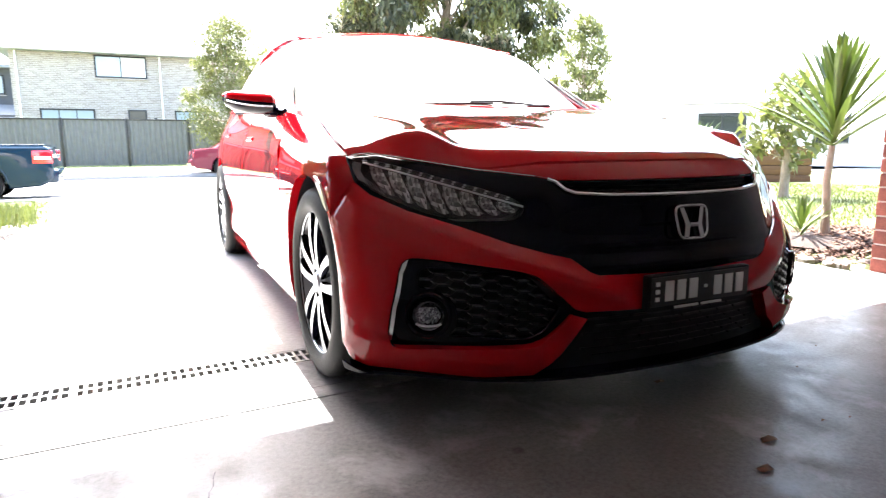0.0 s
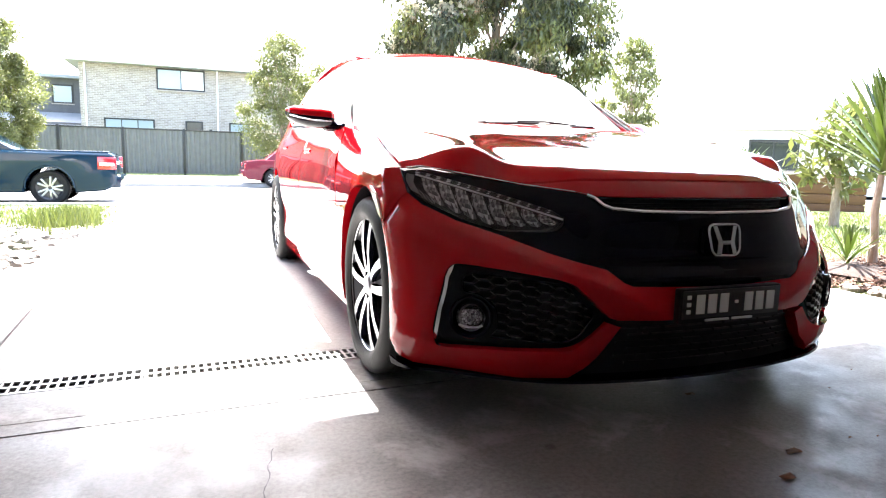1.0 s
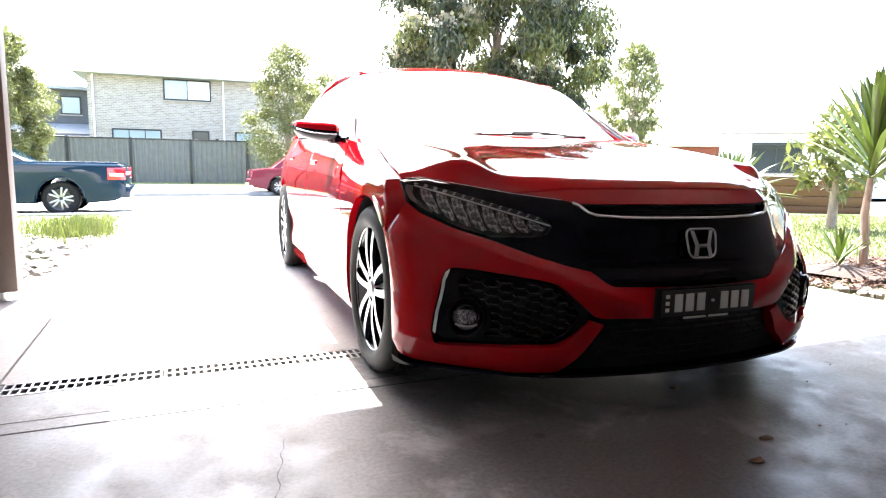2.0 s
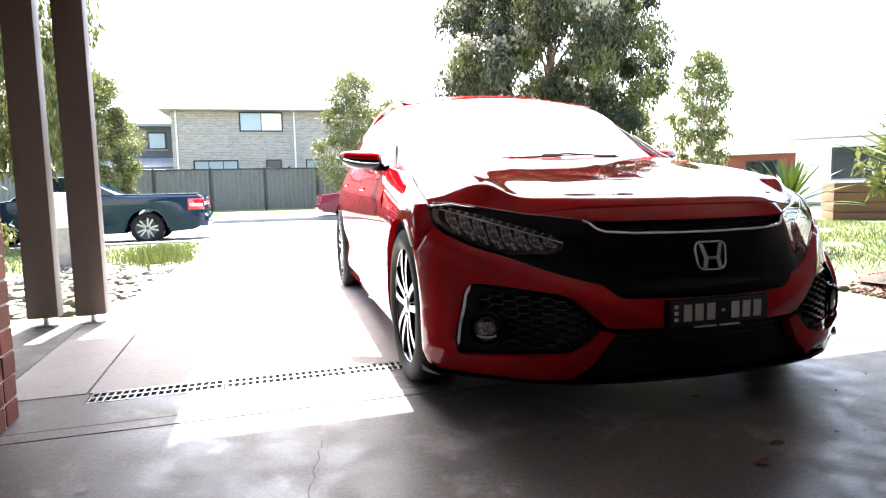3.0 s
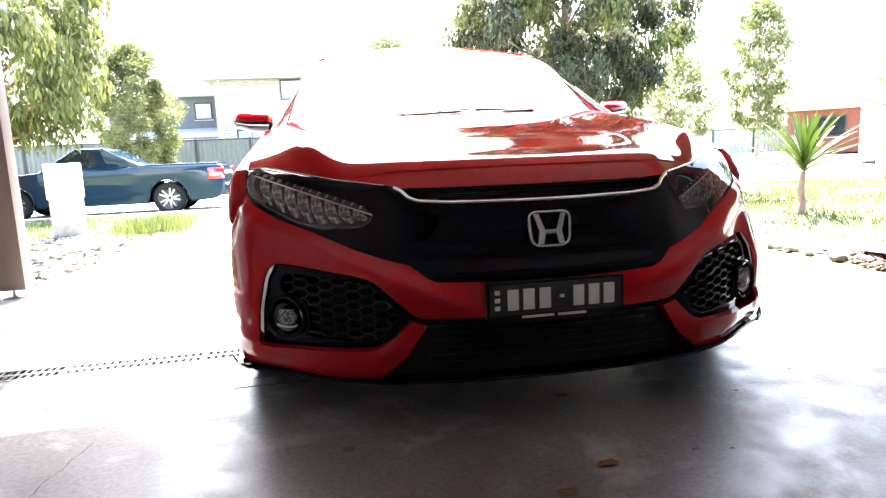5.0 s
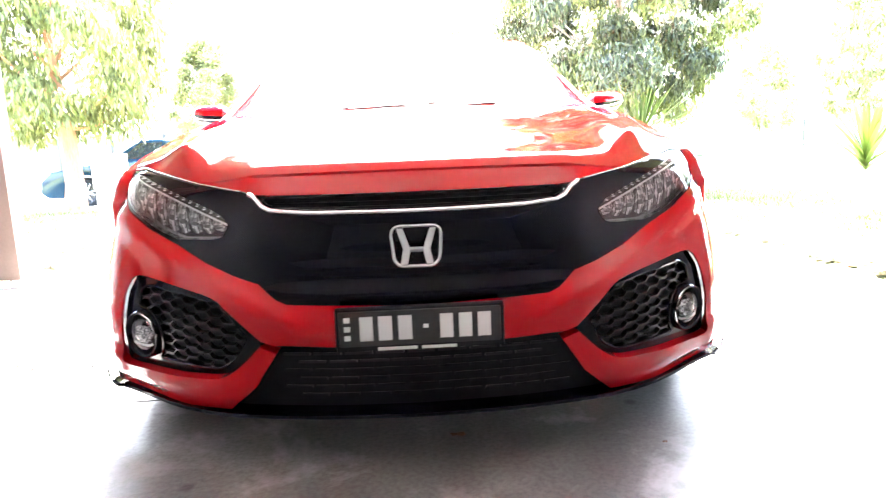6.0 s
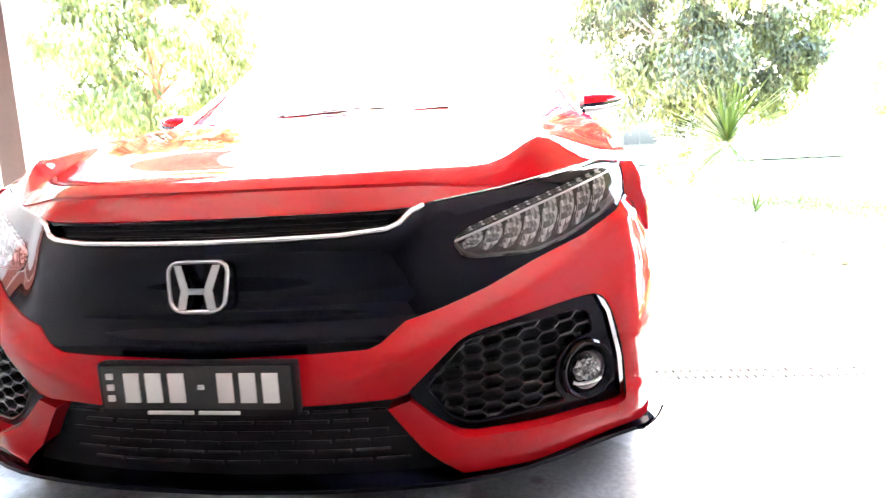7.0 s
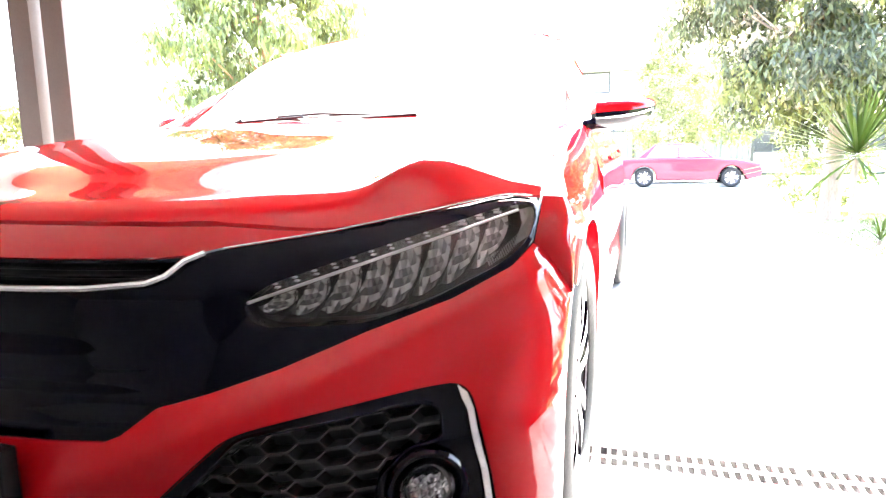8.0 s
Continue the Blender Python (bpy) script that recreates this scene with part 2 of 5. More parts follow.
AMBER = plain("marker_amber", (0.85, 0.78, 0.70), 0.12, coat=1.0)
DARK_GLASS = plain("dark_window", (0.015, 0.02, 0.025), 0.03, coat=1.0)
PALE_GLASS = plain("curtained_window", (0.30, 0.36, 0.40), 0.06, coat=1.0)

# ---- mesh tools ----
from mathutils.geometry import delaunay_2d_cdt


def link_mesh(name, bm, material, sharp=32):
    me = bpy.data.meshes.new(name)
    bm.normal_update()
    bm.to_mesh(me)
    bm.free()
    for m in (material if isinstance(material, (list, tuple)) else [material]):
        me.materials.append(m)
    me.polygons.foreach_set("use_smooth", [True] * len(me.polygons))
    me.set_sharp_from_angle(angle=radians(sharp))
    return new(name, me)


def part(name, bm, material, parent=None, label="", sharp=32):
    ob = link_mesh(name, bm, material, sharp)
    if parent is not None:
        ob.parent = parent
    if label:
        ob["label"] = label
    return ob


def thing(name, label, category, m=None, group="", kind=""):
    ob = new(name)
    ob.empty_display_size = 0.2
    if m is not None:
        ob.matrix_world = m
    return tagged(ob, label, category, group, kind)


def add_box(bm, lo, hi, bevel=0.0, m=None):
    lo, hi = Vector(lo), Vector(hi)
    r = bmesh.ops.create_cube(bm, size=1.0)
    vs = r["verts"]
    for v in vs:
        v.co = Vector([(lo[i] + hi[i]) / 2 + v.co[i] * (hi[i] - lo[i]) for i in range(3)])
    if bevel:
        es = list({e for v in vs for e in v.link_edges})
        out = bmesh.ops.bevel(bm, geom=es, offset=bevel, segments=2, affect="EDGES", profile=0.6)
        vs = list({v for f in out["faces"] for v in f.verts} | {v for v in vs if v.is_valid})
    if m is not None:
        for v in vs:
            v.co = m @ v.co
    return vs


def box(lo, hi, bevel=0.0, m=None):
    bm = bmesh.new()
    add_box(bm, lo, hi, bevel, m)
    return bm


def add_tube(bm, pts, radius, n=8, closed=False, cap=True):
    """Round bar along the points; radius: one number or one for each point."""
    pts = [Vector(p) for p in pts]
    rs = radius if isinstance(radius, (list, tuple)) else [radius] * len(pts)
    rings, ref = [], None
    for i, p in enumerate(pts):
        a = pts[i - 1] if i or closed else p
        b = pts[(i + 1) % len(pts)] if i < len(pts) - 1 or closed else p
        d = (b - a).normalized()
        if ref is None:
            ref = d.orthogonal().normalized()
        ref = (ref - d * ref.dot(d))
        ref = ref.normalized() if ref.length > 1e-6 else d.orthogonal().normalized()
        other = d.cross(ref)
        rings.append([bm.verts.new(p + (ref * math.cos(2 * math.pi * k / n) + other * math.sin(2 * math.pi * k / n)) * rs[i]) for k in range(n)])
    for i in range(len(rings) - (0 if closed else 1)):
        r0, r1 = rings[i], rings[(i + 1) % len(rings)]
        for k in range(n):
            bm.faces.new((r0[k], r0[(k + 1) % n], r1[(k + 1) % n], r1[k]))
    if cap and not closed:
        bm.faces.new(rings[0][::-1])
        bm.faces.new(rings[-1])


def tube(pts, radius, n=8, closed=False):
    bm = bmesh.new()
    add_tube(bm, pts, radius, n, closed)
    return bm


def add_lathe(bm, profile, n=48, m=None):
    """Turns (radius, along x) pairs about the x axis."""
    rings = []
    for r, x in profile:
        if r < 1e-6:
            rings.append([bm.verts.new((x, 0, 0))])
        else:
            rings.append([bm.verts.new((x, r * math.cos(2 * math.pi * k / n), r * math.sin(2 * math.pi * k / n))) for k in range(n)])
    made = [v for ring in rings for v in ring]
    for a, b in zip(rings, rings[1:]):
        for k in range(n):
            j = (k + 1) % n
            if len(a) == 1 and len(b) > 1:
                bm.faces.new((a[0], b[j], b[k]))
            elif len(b) == 1 and len(a) > 1:
                bm.faces.new((a[k], a[j], b[0]))
            elif len(a) > 1:
                bm.faces.new((a[k], a[j], b[j], b[k]))
    if m is not None:
        for v in made:
            v.co = m @ v.co


def lathe(profile, n=48, m=None):
    bm = bmesh.new()
    add_lathe(bm, profile, n, m)
    bmesh.ops.recalc_face_normals(bm, faces=bm.faces)
    return bm


def inside(p, poly):
    hit = False
    for (ax, ay), (bx, by) in zip(poly, poly[1:] + poly[:1]):
        if (ay > p[1]) != (by > p[1]) and p[0] < (bx - ax) * (p[1] - ay) / (by - ay) + ax:
            hit = not hit
    return hit


def near_edge(p, poly):
    best = 9.0
    for (ax, ay), (bx, by) in zip(poly, poly[1:] + poly[:1]):
        dx, dy = bx - ax, by - ay
        s = max(0, min(1, ((p[0] - ax) * dx + (p[1] - ay) * dy) / (dx * dx + dy * dy + 1e-12)))
        best = min(best, math.hypot(p[0] - ax - s * dx, p[1] - ay - s * dy))
    return best


def rounded(poly, r, n=4):
    """The polygon with its corners rounded."""
    out = []
    for i, p in enumerate(poly):
        a, b = Vector(poly[i - 1]), Vector(poly[(i + 1) % len(poly)])
        p = Vector(p)
        la, lb = (a - p).length, (b - p).length
        k = min(r, la * 0.45, lb * 0.45)
        u, v = p + (a - p) / la * k, p + (b - p) / lb * k
        for j in range(n + 1):
            s = j / n
            q = u * (1 - s) ** 2 + p * 2 * s * (1 - s) + v * s * s
            out.append((q.x, q.y))
    return out


def both(half):
    """A half outline from the centre line, closed by its mirror image."""
    tail = [(-a, b) for a, b in reversed(half) if a > 1e-6]
    return list(half) + tail


def skin(poly, fn, out, step=0.03, rim=0.014, holes=(), lines=()):
    """A sheet over the outline, laid onto fn(a, b), its edges turned inwards (against out) by rim."""
    bm = bmesh.new()
    loops = [list(poly)] + [list(h) for h in holes]
    pts, edges = [], []
    for loop in loops:
        first = len(pts)
        for (ax, ay), (bx, by) in zip(loop, loop[1:] + loop[:1]):
            k = max(1, int(math.hypot(bx - ax, by - ay) / step))
            pts += [Vector((ax + (bx - ax) * i / k, ay + (by - ay) * i / k)) for i in range(k)]
        n = len(pts) - first
        edges += [(first + i, first + (i + 1) % n) for i in range(n)]
    for line in lines:
        first = len(pts)
        pts += [Vector(p) for p in line]
        edges += [(first + i, first + i + 1) for i in range(len(line) - 1)]
    marks = [p for line in lines for p in line]
    xs, ys = [p[0] for p in poly], [p[1] for p in poly]
    nx, ny = int((max(xs) - min(xs)) / step) + 2, int((max(ys) - min(ys)) / step) + 2
    for i in range(nx):
        for j in range(ny):
            q = (min(xs) + (i + 0.5 * (j % 2)) * step, min(ys) + j * step * 0.9)
            if inside(q, loops[0]) and not any(inside(q, h) for h in loops[1:]) and min(near_edge(q, l) for l in loops) > step * 0.45 and not any(abs(q[0] - c[0]) < step * 0.5 and abs(q[1] - c[1]) < step * 0.6 for c in marks):
                pts.append(Vector(q))
    co, _, fs, *_ = delaunay_2d_cdt(pts, edges, [], 0, 1e-6)
    vs = [bm.verts.new(fn(c.x, c.y)) for c in co]
    for f in fs:
        c = sum((co[i] for i in f), Vector((0, 0))) / len(f)
        if inside(c, loops[0]) and not any(inside(c, h) for h in loops[1:]):
            try:
                bm.faces.new([vs[i] for i in f])
            except ValueError:
                pass
    for v in [v for v in bm.verts if not v.link_faces]:
        bm.verts.remove(v)
    out = Vector(out)
    bm.normal_update()
    if sum((f.normal.dot(out) * f.calc_area() for f in bm.faces), 0.0) < 0:
        bmesh.ops.reverse_faces(bm, faces=bm.faces)
        bm.normal_update()
    if rim:
        border = [e for e in bm.edges if len(e.link_faces) == 1]
        made = bmesh.ops.extrude_edge_only(bm, edges=border)
        for v in [g for g in made["geom"] if isinstance(g, bmesh.types.BMVert)]:
            v.co -= out * rim
    return bm


def slab(poly, depth, m=None):
    """A flat outline in x, y, thickened downwards in z by depth."""
    bm = bmesh.new()
    top = [bm.verts.new((x, y, 0)) for x, y in poly]
    low = [bm.verts.new((x, y, -depth)) for x, y in poly]
    bm.faces.new(top)
    bm.faces.new(low[::-1])
    for i in range(len(top)):
        j = (i + 1) % len(top)
        bm.faces.new((top[i], low[i], low[j], top[j]))
    bmesh.ops.recalc_face_normals(bm, faces=bm.faces)
    if m is not None:
        bm.transform(m)
    return bm


def smooth_curve(table):
    """Monotone smooth curve through (t, v) pairs, straight past its ends."""
    xs, ys = [a for a, b in table], [b for a, b in table]
    n = len(xs)
    h = [xs[i + 1] - xs[i] for i in range(n - 1)]
    d = [(ys[i + 1] - ys[i]) / h[i] for i in range(n - 1)]
    m = [d[0]] + [0.0 if d[i - 1] * d[i] <= 0 else 3 * (h[i - 1] + h[i]) / ((2 * h[i] + h[i - 1]) / d[i - 1] + (h[i] + 2 * h[i - 1]) / d[i]) for i in range(1, n - 1)] + [d[-1]]

    def at(t):
        if t <= xs[0]:
            return ys[0] + m[0] * (t - xs[0])
        if t >= xs[-1]:
            return ys[-1] + m[-1] * (t - xs[-1])
        i = 0
        while t > xs[i + 1]:
            i += 1
        s = (t - xs[i]) / h[i]
        return (1 + 2 * s) * (1 - s) ** 2 * ys[i] + s * (1 - s) ** 2 * h[i] * m[i] + s * s * (3 - 2 * s) * ys[i + 1] + s * s * (s - 1) * h[i] * m[i + 1]

    return at

# ---- the red hatchback: its nose stands at y = 0, facing -y ----
nose = smooth_curve([(.12, .05), (.2, .035), (.3, .022), (.4, .02), (.48, .03), (.557, .042), (.62, .057), (.66, .075), (.70, .1), (.74, .15), (.78, .24)])
sweep_low = smooth_curve([(0, 0), (.2, .01), (.34, .03), (.47, .06), (.6, .12), (.735, .225), (.80, .283), (.835, .318), (.852, .346), (.866, .380), (.877, .418), (.885, .452)])
sweep_high = smooth_curve([(0, 0), (.2, .018), (.385, .07), (.47, .125), (.6, .21), (.735, .305), (.80, .358), (.842, .408), (.862, .436), (.876, .462), (.885, .482)])

corner_x = smooth_curve([(.15, .842), (.232, .838), (.357, .822), (.444, .808), (.49, .814), (.511, .822), (.557, .838), (.634, .855), (.7, .87)])


EDGE_X = .905


def arch_y(z):
    """Where the front wheel arch cuts the side at height z."""
    return .785 - math.sqrt(max(.01, .362 ** 2 - max(0, min(.3, z - .318)) ** 2))


def base_y(x, z):
    w = min(1, max(0, (z - .34) / .28))
    w = w * w * (3 - 2 * w)
    return nose(z) + (1 - w) * sweep_low(x) + w * sweep_high(x)


def front_y(x, z):
    """The nose in plan: swept back to an upright crease, then a curved cheek that runs to the wheel arch."""
    x = abs(x)
    k = min(1, max(0, (.685 - z) / .07))
    if k == 0:
        return base_y(x, z)
    xc = corner_x(z)
    e = x - xc
    if e < 0:
        y = base_y(x, z) - .022 * math.exp(e / .034)
    else:
        yc = base_y(xc, z) - .022
        u = e / (EDGE_X - xc)
        y = yc + (arch_y(z) - yc) * (.45 * u + .55 * u * u)
    return base_y(x, z) * (1 - k) + y * k


hood_edge = smooth_curve([(0, .730), (.23, .728), (.415, .724), (.494, .714), (.56, .709), (.668, .729), (.789, .752), (.847, .744)])
hood_rise = smooth_curve([(-.05, -.04), (0, 0), (.03, .017), (.055, .026), (.12, .041), (.3, .092), (.6, .150), (.97, .203), (1.15, .220)])


def hood_z(x, y):
    a = min(abs(x), .86)
    ze = hood_edge(a)
    d = y - front_y(a, ze)
    zm = .729 + .016 * (a / .8) ** 2
    s = max(0, min(1, d / .10))
    hump = .044 * math.exp(-((a - .65) / (.066 if a < .65 else .105)) ** 2) * s * s * (3 - 2 * s) * math.exp(-max(0, d - .1) / .30)
    return zm + (ze - zm) * math.exp(-max(d, 0) / .07) + hood_rise(d) + hump


side_taper = smooth_curve([(.40, .902), (.5, .907), (.6, .912), (.72, .917), (.85, .920), (1.1, .919), (2.0, .909), (3.3, .905), (3.9, .872), (4.3, .80), (4.45, .72)])
side_shape = smooth_curve([(.12, .965), (.2, .98), (.3, .99), (.42, .992), (.55, 1.0), (.66, 1.0), (.742, .986), (.82, .965), (.9, .925), (.94, .90), (1.1, .815), (1.33, .69), (1.4, .62)])


def side_x(y, z):
    w = max(0, min(1, (z - .69) / .17)) * max(0, min(1, (1.5 - y) / .85))
    return side_taper(y) * (side_shape(z) - .056 * w * w * (3 - 2 * w))


roof_line = smooth_curve([(1.12, .92), (1.5, 1.105), (2.0, 1.345), (2.3, 1.397), (2.7, 1.405), (3.2, 1.365), (3.7, 1.22), (4.2, .99), (4.4, .93)])


def roof_z(x, y):
    a = abs(x)
    lag = .27 * (a / .75) ** 2 * max(0, min(1, (2.5 - y) / 1.2))
    return roof_line(y - lag) - .045 * (a / .6) ** 2


car = thing("hatchback_car", "glossy red five-door hatchback parked on the concrete driveway", "car")


def on_front(side=1, off=0.0):
    return lambda a, b: Vector((side * a, front_y(a, b) + off, b))


def on_side(side, off=0.0):
    return lambda y, z: Vector((side * (side_x(y, z) + off), y, z))


def on_top(off=0.0):
    return lambda x, y: Vector((x, y, hood_z(x, y) + off))


def on_roof(off=0.0):
    return lambda x, y: Vector((x, y, roof_z(x, y) + off))


FRONT, UP = (0, -1, 0), (0, 0, 1)
FOG_PATH = [(.379, .340), (.455, .412), (.486, .440), (.552, .452), (.735, .473), (.77, .466), (.79, .432), (.812, .337), (.820, .245), (.805, .224), (.714, .233), (.538, .244), (.487, .246), (.445, .265), (.384, .325)]


def eased(path, turns=2):
    """An open path with its corners cut round, its ends kept."""
    for _ in range(turns):
        out = [path[0]]
        for (ax, ay), (bx, by) in zip(path, path[1:]):
            out += [(ax * .75 + bx * .25, ay * .75 + by * .25), (ax * .25 + bx * .75, ay * .25 + by * .75)]
        path = out + [path[-1]]
    return path


FOG_HOLE = eased(FOG_PATH)
GRILLE_TOP = [(0, .676), (.34, .676), (.39, .678), (.424, .686), (.56, .704), (.668, .725), (.789, .748), (.846, .740)]
GRILLE_LOW = [(.844, .667), (.817, .635), (.737, .593), (.626, .555), (.526, .515), (.445, .490), (.38, .474), (.335, .438), (.31, .428), (0, .419)]
LENS = [(.462, .607), (.490, .632), (.566, .658), (.693, .700), (.79, .731), (.832, .732), (.843, .708), (.833, .668), (.796, .636), (.699, .588), (.621, .566), (.503, .571), (.481, .579)]
SLOT = [(0, .641), (.26, .642), (.34, .648), (.365, .656), (.378, .671), (.33, .672), (0, .672)]


def arch(cy, r, a0, a1, n=14, cz=.318):
    return [(cy + r * math.cos(radians(a0 + (a1 - a0) * i / n)), cz + r * math.sin(radians(a0 + (a1 - a0) * i / n))) for i in range(n + 1)]


def bumper_off(a, b):
    """The lower corner blades stand proud under the fog lamps, the band below the headlamps swells."""
    in_x = min(1, max(0, (a - .40) / .08)) * min(1, max(0, (.90 - a) / .06))
    u = min(1, max(0, (.275 - b) / .035)) * min(1, max(0, (b - .150) / .06))
    d = b - .478 - .41 * (a - .526)
    swell = math.exp(-(d / (.026 if d > 0 else .045)) ** 2) * .021 * min(1, a / .4) * min(1, max(0, (.895 - a) / .06))
    return -(u * u * (3 - 2 * u) * in_x * .022 + swell)


# bumper cover
half = [(0, .327), (.35, .331)] + FOG_HOLE + [(.342, .311), (.402, .222), (.452, .180), (.475, .158), (.60, .152), (.75, .156), (.86, .163), (.890, .175), (.902, .21), (.904, .3), (.9045, .45), (.9045, .576), (.886, .612), (.867, .644)] + GRILLE_LOW
folds = [[(s * (corner_x(z) + d), z) for z in [.17 + .012 * i for i in range(38)]] for s in (1, -1) for d in (-.009, .0, .009) if d >= 0]
part("bumper", skin(both(half), lambda a, b: Vector((a, front_y(a, b) + bumper_off(abs(a), b), b)), FRONT, .016, .045, (), folds), RED, car, "glossy red front bumper cover")
# red strip between bonnet and grille
strip = [(0, .679), (.34, .679), (.388, .681), (.424, .689), (.555, .7055), (.494, .7095), (.415, .7195), (.23, .7235), (0, .7255)]
part("nose_strip", skin(both(strip), on_front(), FRONT, .02, .02), RED, car)
# grille panel, its lamp holes and slot cut out
lens_l, lens_r = rounded(LENS, .02), rounded([(-a, b) for a, b in LENS], .02)
panel = both(GRILLE_TOP + GRILLE_LOW)


def panel_y(a, b):
    dish = .014 * math.exp(-(a / .36) ** 4) * math.exp(-((b - .51) / .06) ** 2)
    fade = max(0, 1 - (abs(a) / .42) ** 4)
    ridge = (-.010 * math.exp(-((b - .452) / .017) ** 2) - .008 * math.exp(-((b - .508) / .016) ** 2)) * fade
    return Vector((a, front_y(a, b) + .003 + dish + ridge, b))


grille = part("grille", skin(panel, panel_y, FRONT, .0105, .03, [lens_l, lens_r, both(SLOT)]), GLOSS_BLACK, car, "gloss black front grille panel", 60)
part("slot_back", skin(both(SLOT), on_front(1, .04), FRONT, .04, .0), SATIN_BLACK, grille)
for z in (.651, .662):
    part("slot_bar", tube([(x * .34 / 8, front_y(x * .34 / 8, z) + .022, z) for x in range(-8, 9)], .0035, 6), SATIN_BLACK, grille)
line = [(.41, .684), (.388, .674), (.368, .654), (.345, .645), (.26, .639), (.1, .637)]
line = line + [(-a, b) for a, b in reversed(line)]
dense = [(p[0] + (q[0] - p[0]) * s / 4, p[1] + (q[1] - p[1]) * s / 4) for p, q in zip(line, line[1:]) for s in range(4)]
part("chrome_strip", tube([(a, front_y(a, b) - .004, b) for a, b in dense], .0052, 8), CHROME, grille, "thin bright chrome strip")
for side in (1, -1):
    edge = [(side * a, front_y(a, b) - .0015, b + .001) for a, b in [(.43, .688), (.56, .7055), (.668, .7265), (.73, .739), (.789, .7495), (.83, .745)]]
    part("chrome_strip", tube(edge, .0015, 6), CHROME, grille)

# emblem: a bright ring with two flared uprights and a web
emblem = part("emblem", tube([(x, front_y(x, z) - .012, z) for x, z in rounded([(-.060, .603), (.060, .603), (.052, .512), (-.052, .512)], .026, 6)], .0045, 8, True), BADGE, car, "chrome ring emblem")
for s in (1, -1):
    bm = bmesh.new()
    q = [(s * .046, .598), (s * .031, .598), (s * .0165, .557), (s * .0155, .545), (s * .0215, .517), (s * .038, .517), (s * .031, .552)]
    top = [bm.verts.new((x, front_y(x, z) - .016, z)) for x, z in q]
    low = [bm.verts.new((x, front_y(x, z) - .004, z)) for x, z in q]
    bm.faces.new(top)
    for i in range(len(q)):
        bm.faces.new((top[i], top[(i + 1) % len(q)], low[(i + 1) % len(q)], low[i]))
    bmesh.ops.recalc_face_normals(bm, faces=bm.faces)
    part("upright", bm, BADGE, emblem)
part("web", box((-.016, front_y(0, .55) - .0155, .5445), (.016, front_y(0, .55) - .004, .5565), .001), BADGE, emblem)

# number plate in its dealer frame, the writing as bars
plate = part("number_plate", box((-.1925, -.012, .325), (.1925, .014, .426), .006), SATIN_BLACK, car, "black slimline number plate with white bars in a black frame")
part("plate_sheet", box((-.184, -.0155, .338), (.184, -.008, .420), .003), PLATE_BLACK, plate)
for x, w in ((-.122, .030), (-.079, .031), (-.034, .031), (.060, .030), (.103, .030), (.146, .030)):
    part("letter_bar", box((x - w / 2, -.0185, .352), (x + w / 2, -.0150, .408), .001), PLATE_WHITE, plate)
part("letter_bar", box((.007, -.0185, .377), (.019, -.0150, .386), .001), PLATE_WHITE, plate)
for z in (.360, .381, .402):
    part("letter_bar", box((-.172, -.0185, z - .006), (-.158, -.0150, z + .006), .001), PLATE_WHITE, plate)
part("letter_bar", box((-.098, -.0150, .3275), (-.008, -.0115, .3345), .001), PLATE_WHITE, plate)
part("letter_bar", box((.002, -.0150, .3275), (.082, -.0115, .3345), .001), PLATE_WHITE, plate)

# lower grille and splitter
low = [(0, .330), (.40, .330), (.42, .312), (.47, .222), (.52, .178), (.55, .148), (0, .148)]
lower = part("lower_grille", skin(both(low), on_front(1, .045), FRONT, .03, .0), SATIN_BLACK, car, "black lower air intake with dashed slats")
for z, n0 in ((.304, 0), (.284, 1), (.262, 0), (.24, 1), (.218, 0), (.196, 1)):
    for i in range(-4, 5):
        x0 = (i + .5 * n0) * .075
        w = min(.34 + (.311 - z) * .7, .42)
        if abs(x0) + .03 > w:
            continue
        part("slat", tube([(x0 + d, front_y(x0 + d, z) + .030, z + (.003 if abs(d) < .02 else -.004)) for d in (-.033, -.025, .025, .033)], .0038, 6), MESH_BLACK if z > .28 else SATIN_BLACK, lower)
bm = bmesh.new()
xs = [-.895, -.88, -.865, -.84, -.80, -.74] + [i * .06 for i in range(-11, 12)] + [.74, .80, .84, .865, .88, .895]
lip_y = lambda x: front_y(x, .16) - .016
rows = []
for x in xs:
    yo = lip_y(abs(x))
    rows.append([bm.verts.new(p) for p in ((x, yo, .144), (x, yo + .002, .152), (x * .985, yo + .07, .154), (x * .985, yo + .07, .144))])
for a, b in zip(rows, rows[1:]):
    for k in range(4):
        bm.faces.new((a[k], b[k], b[(k + 1) % 4], a[(k + 1) % 4]))
bm.faces.new(rows[0])
bm.faces.new(rows[-1][::-1])
bmesh.ops.recalc_face_normals(bm, faces=bm.faces)
part("splitter", bm, GLOSS_BLACK, car, "gloss black front lip with winged ends")
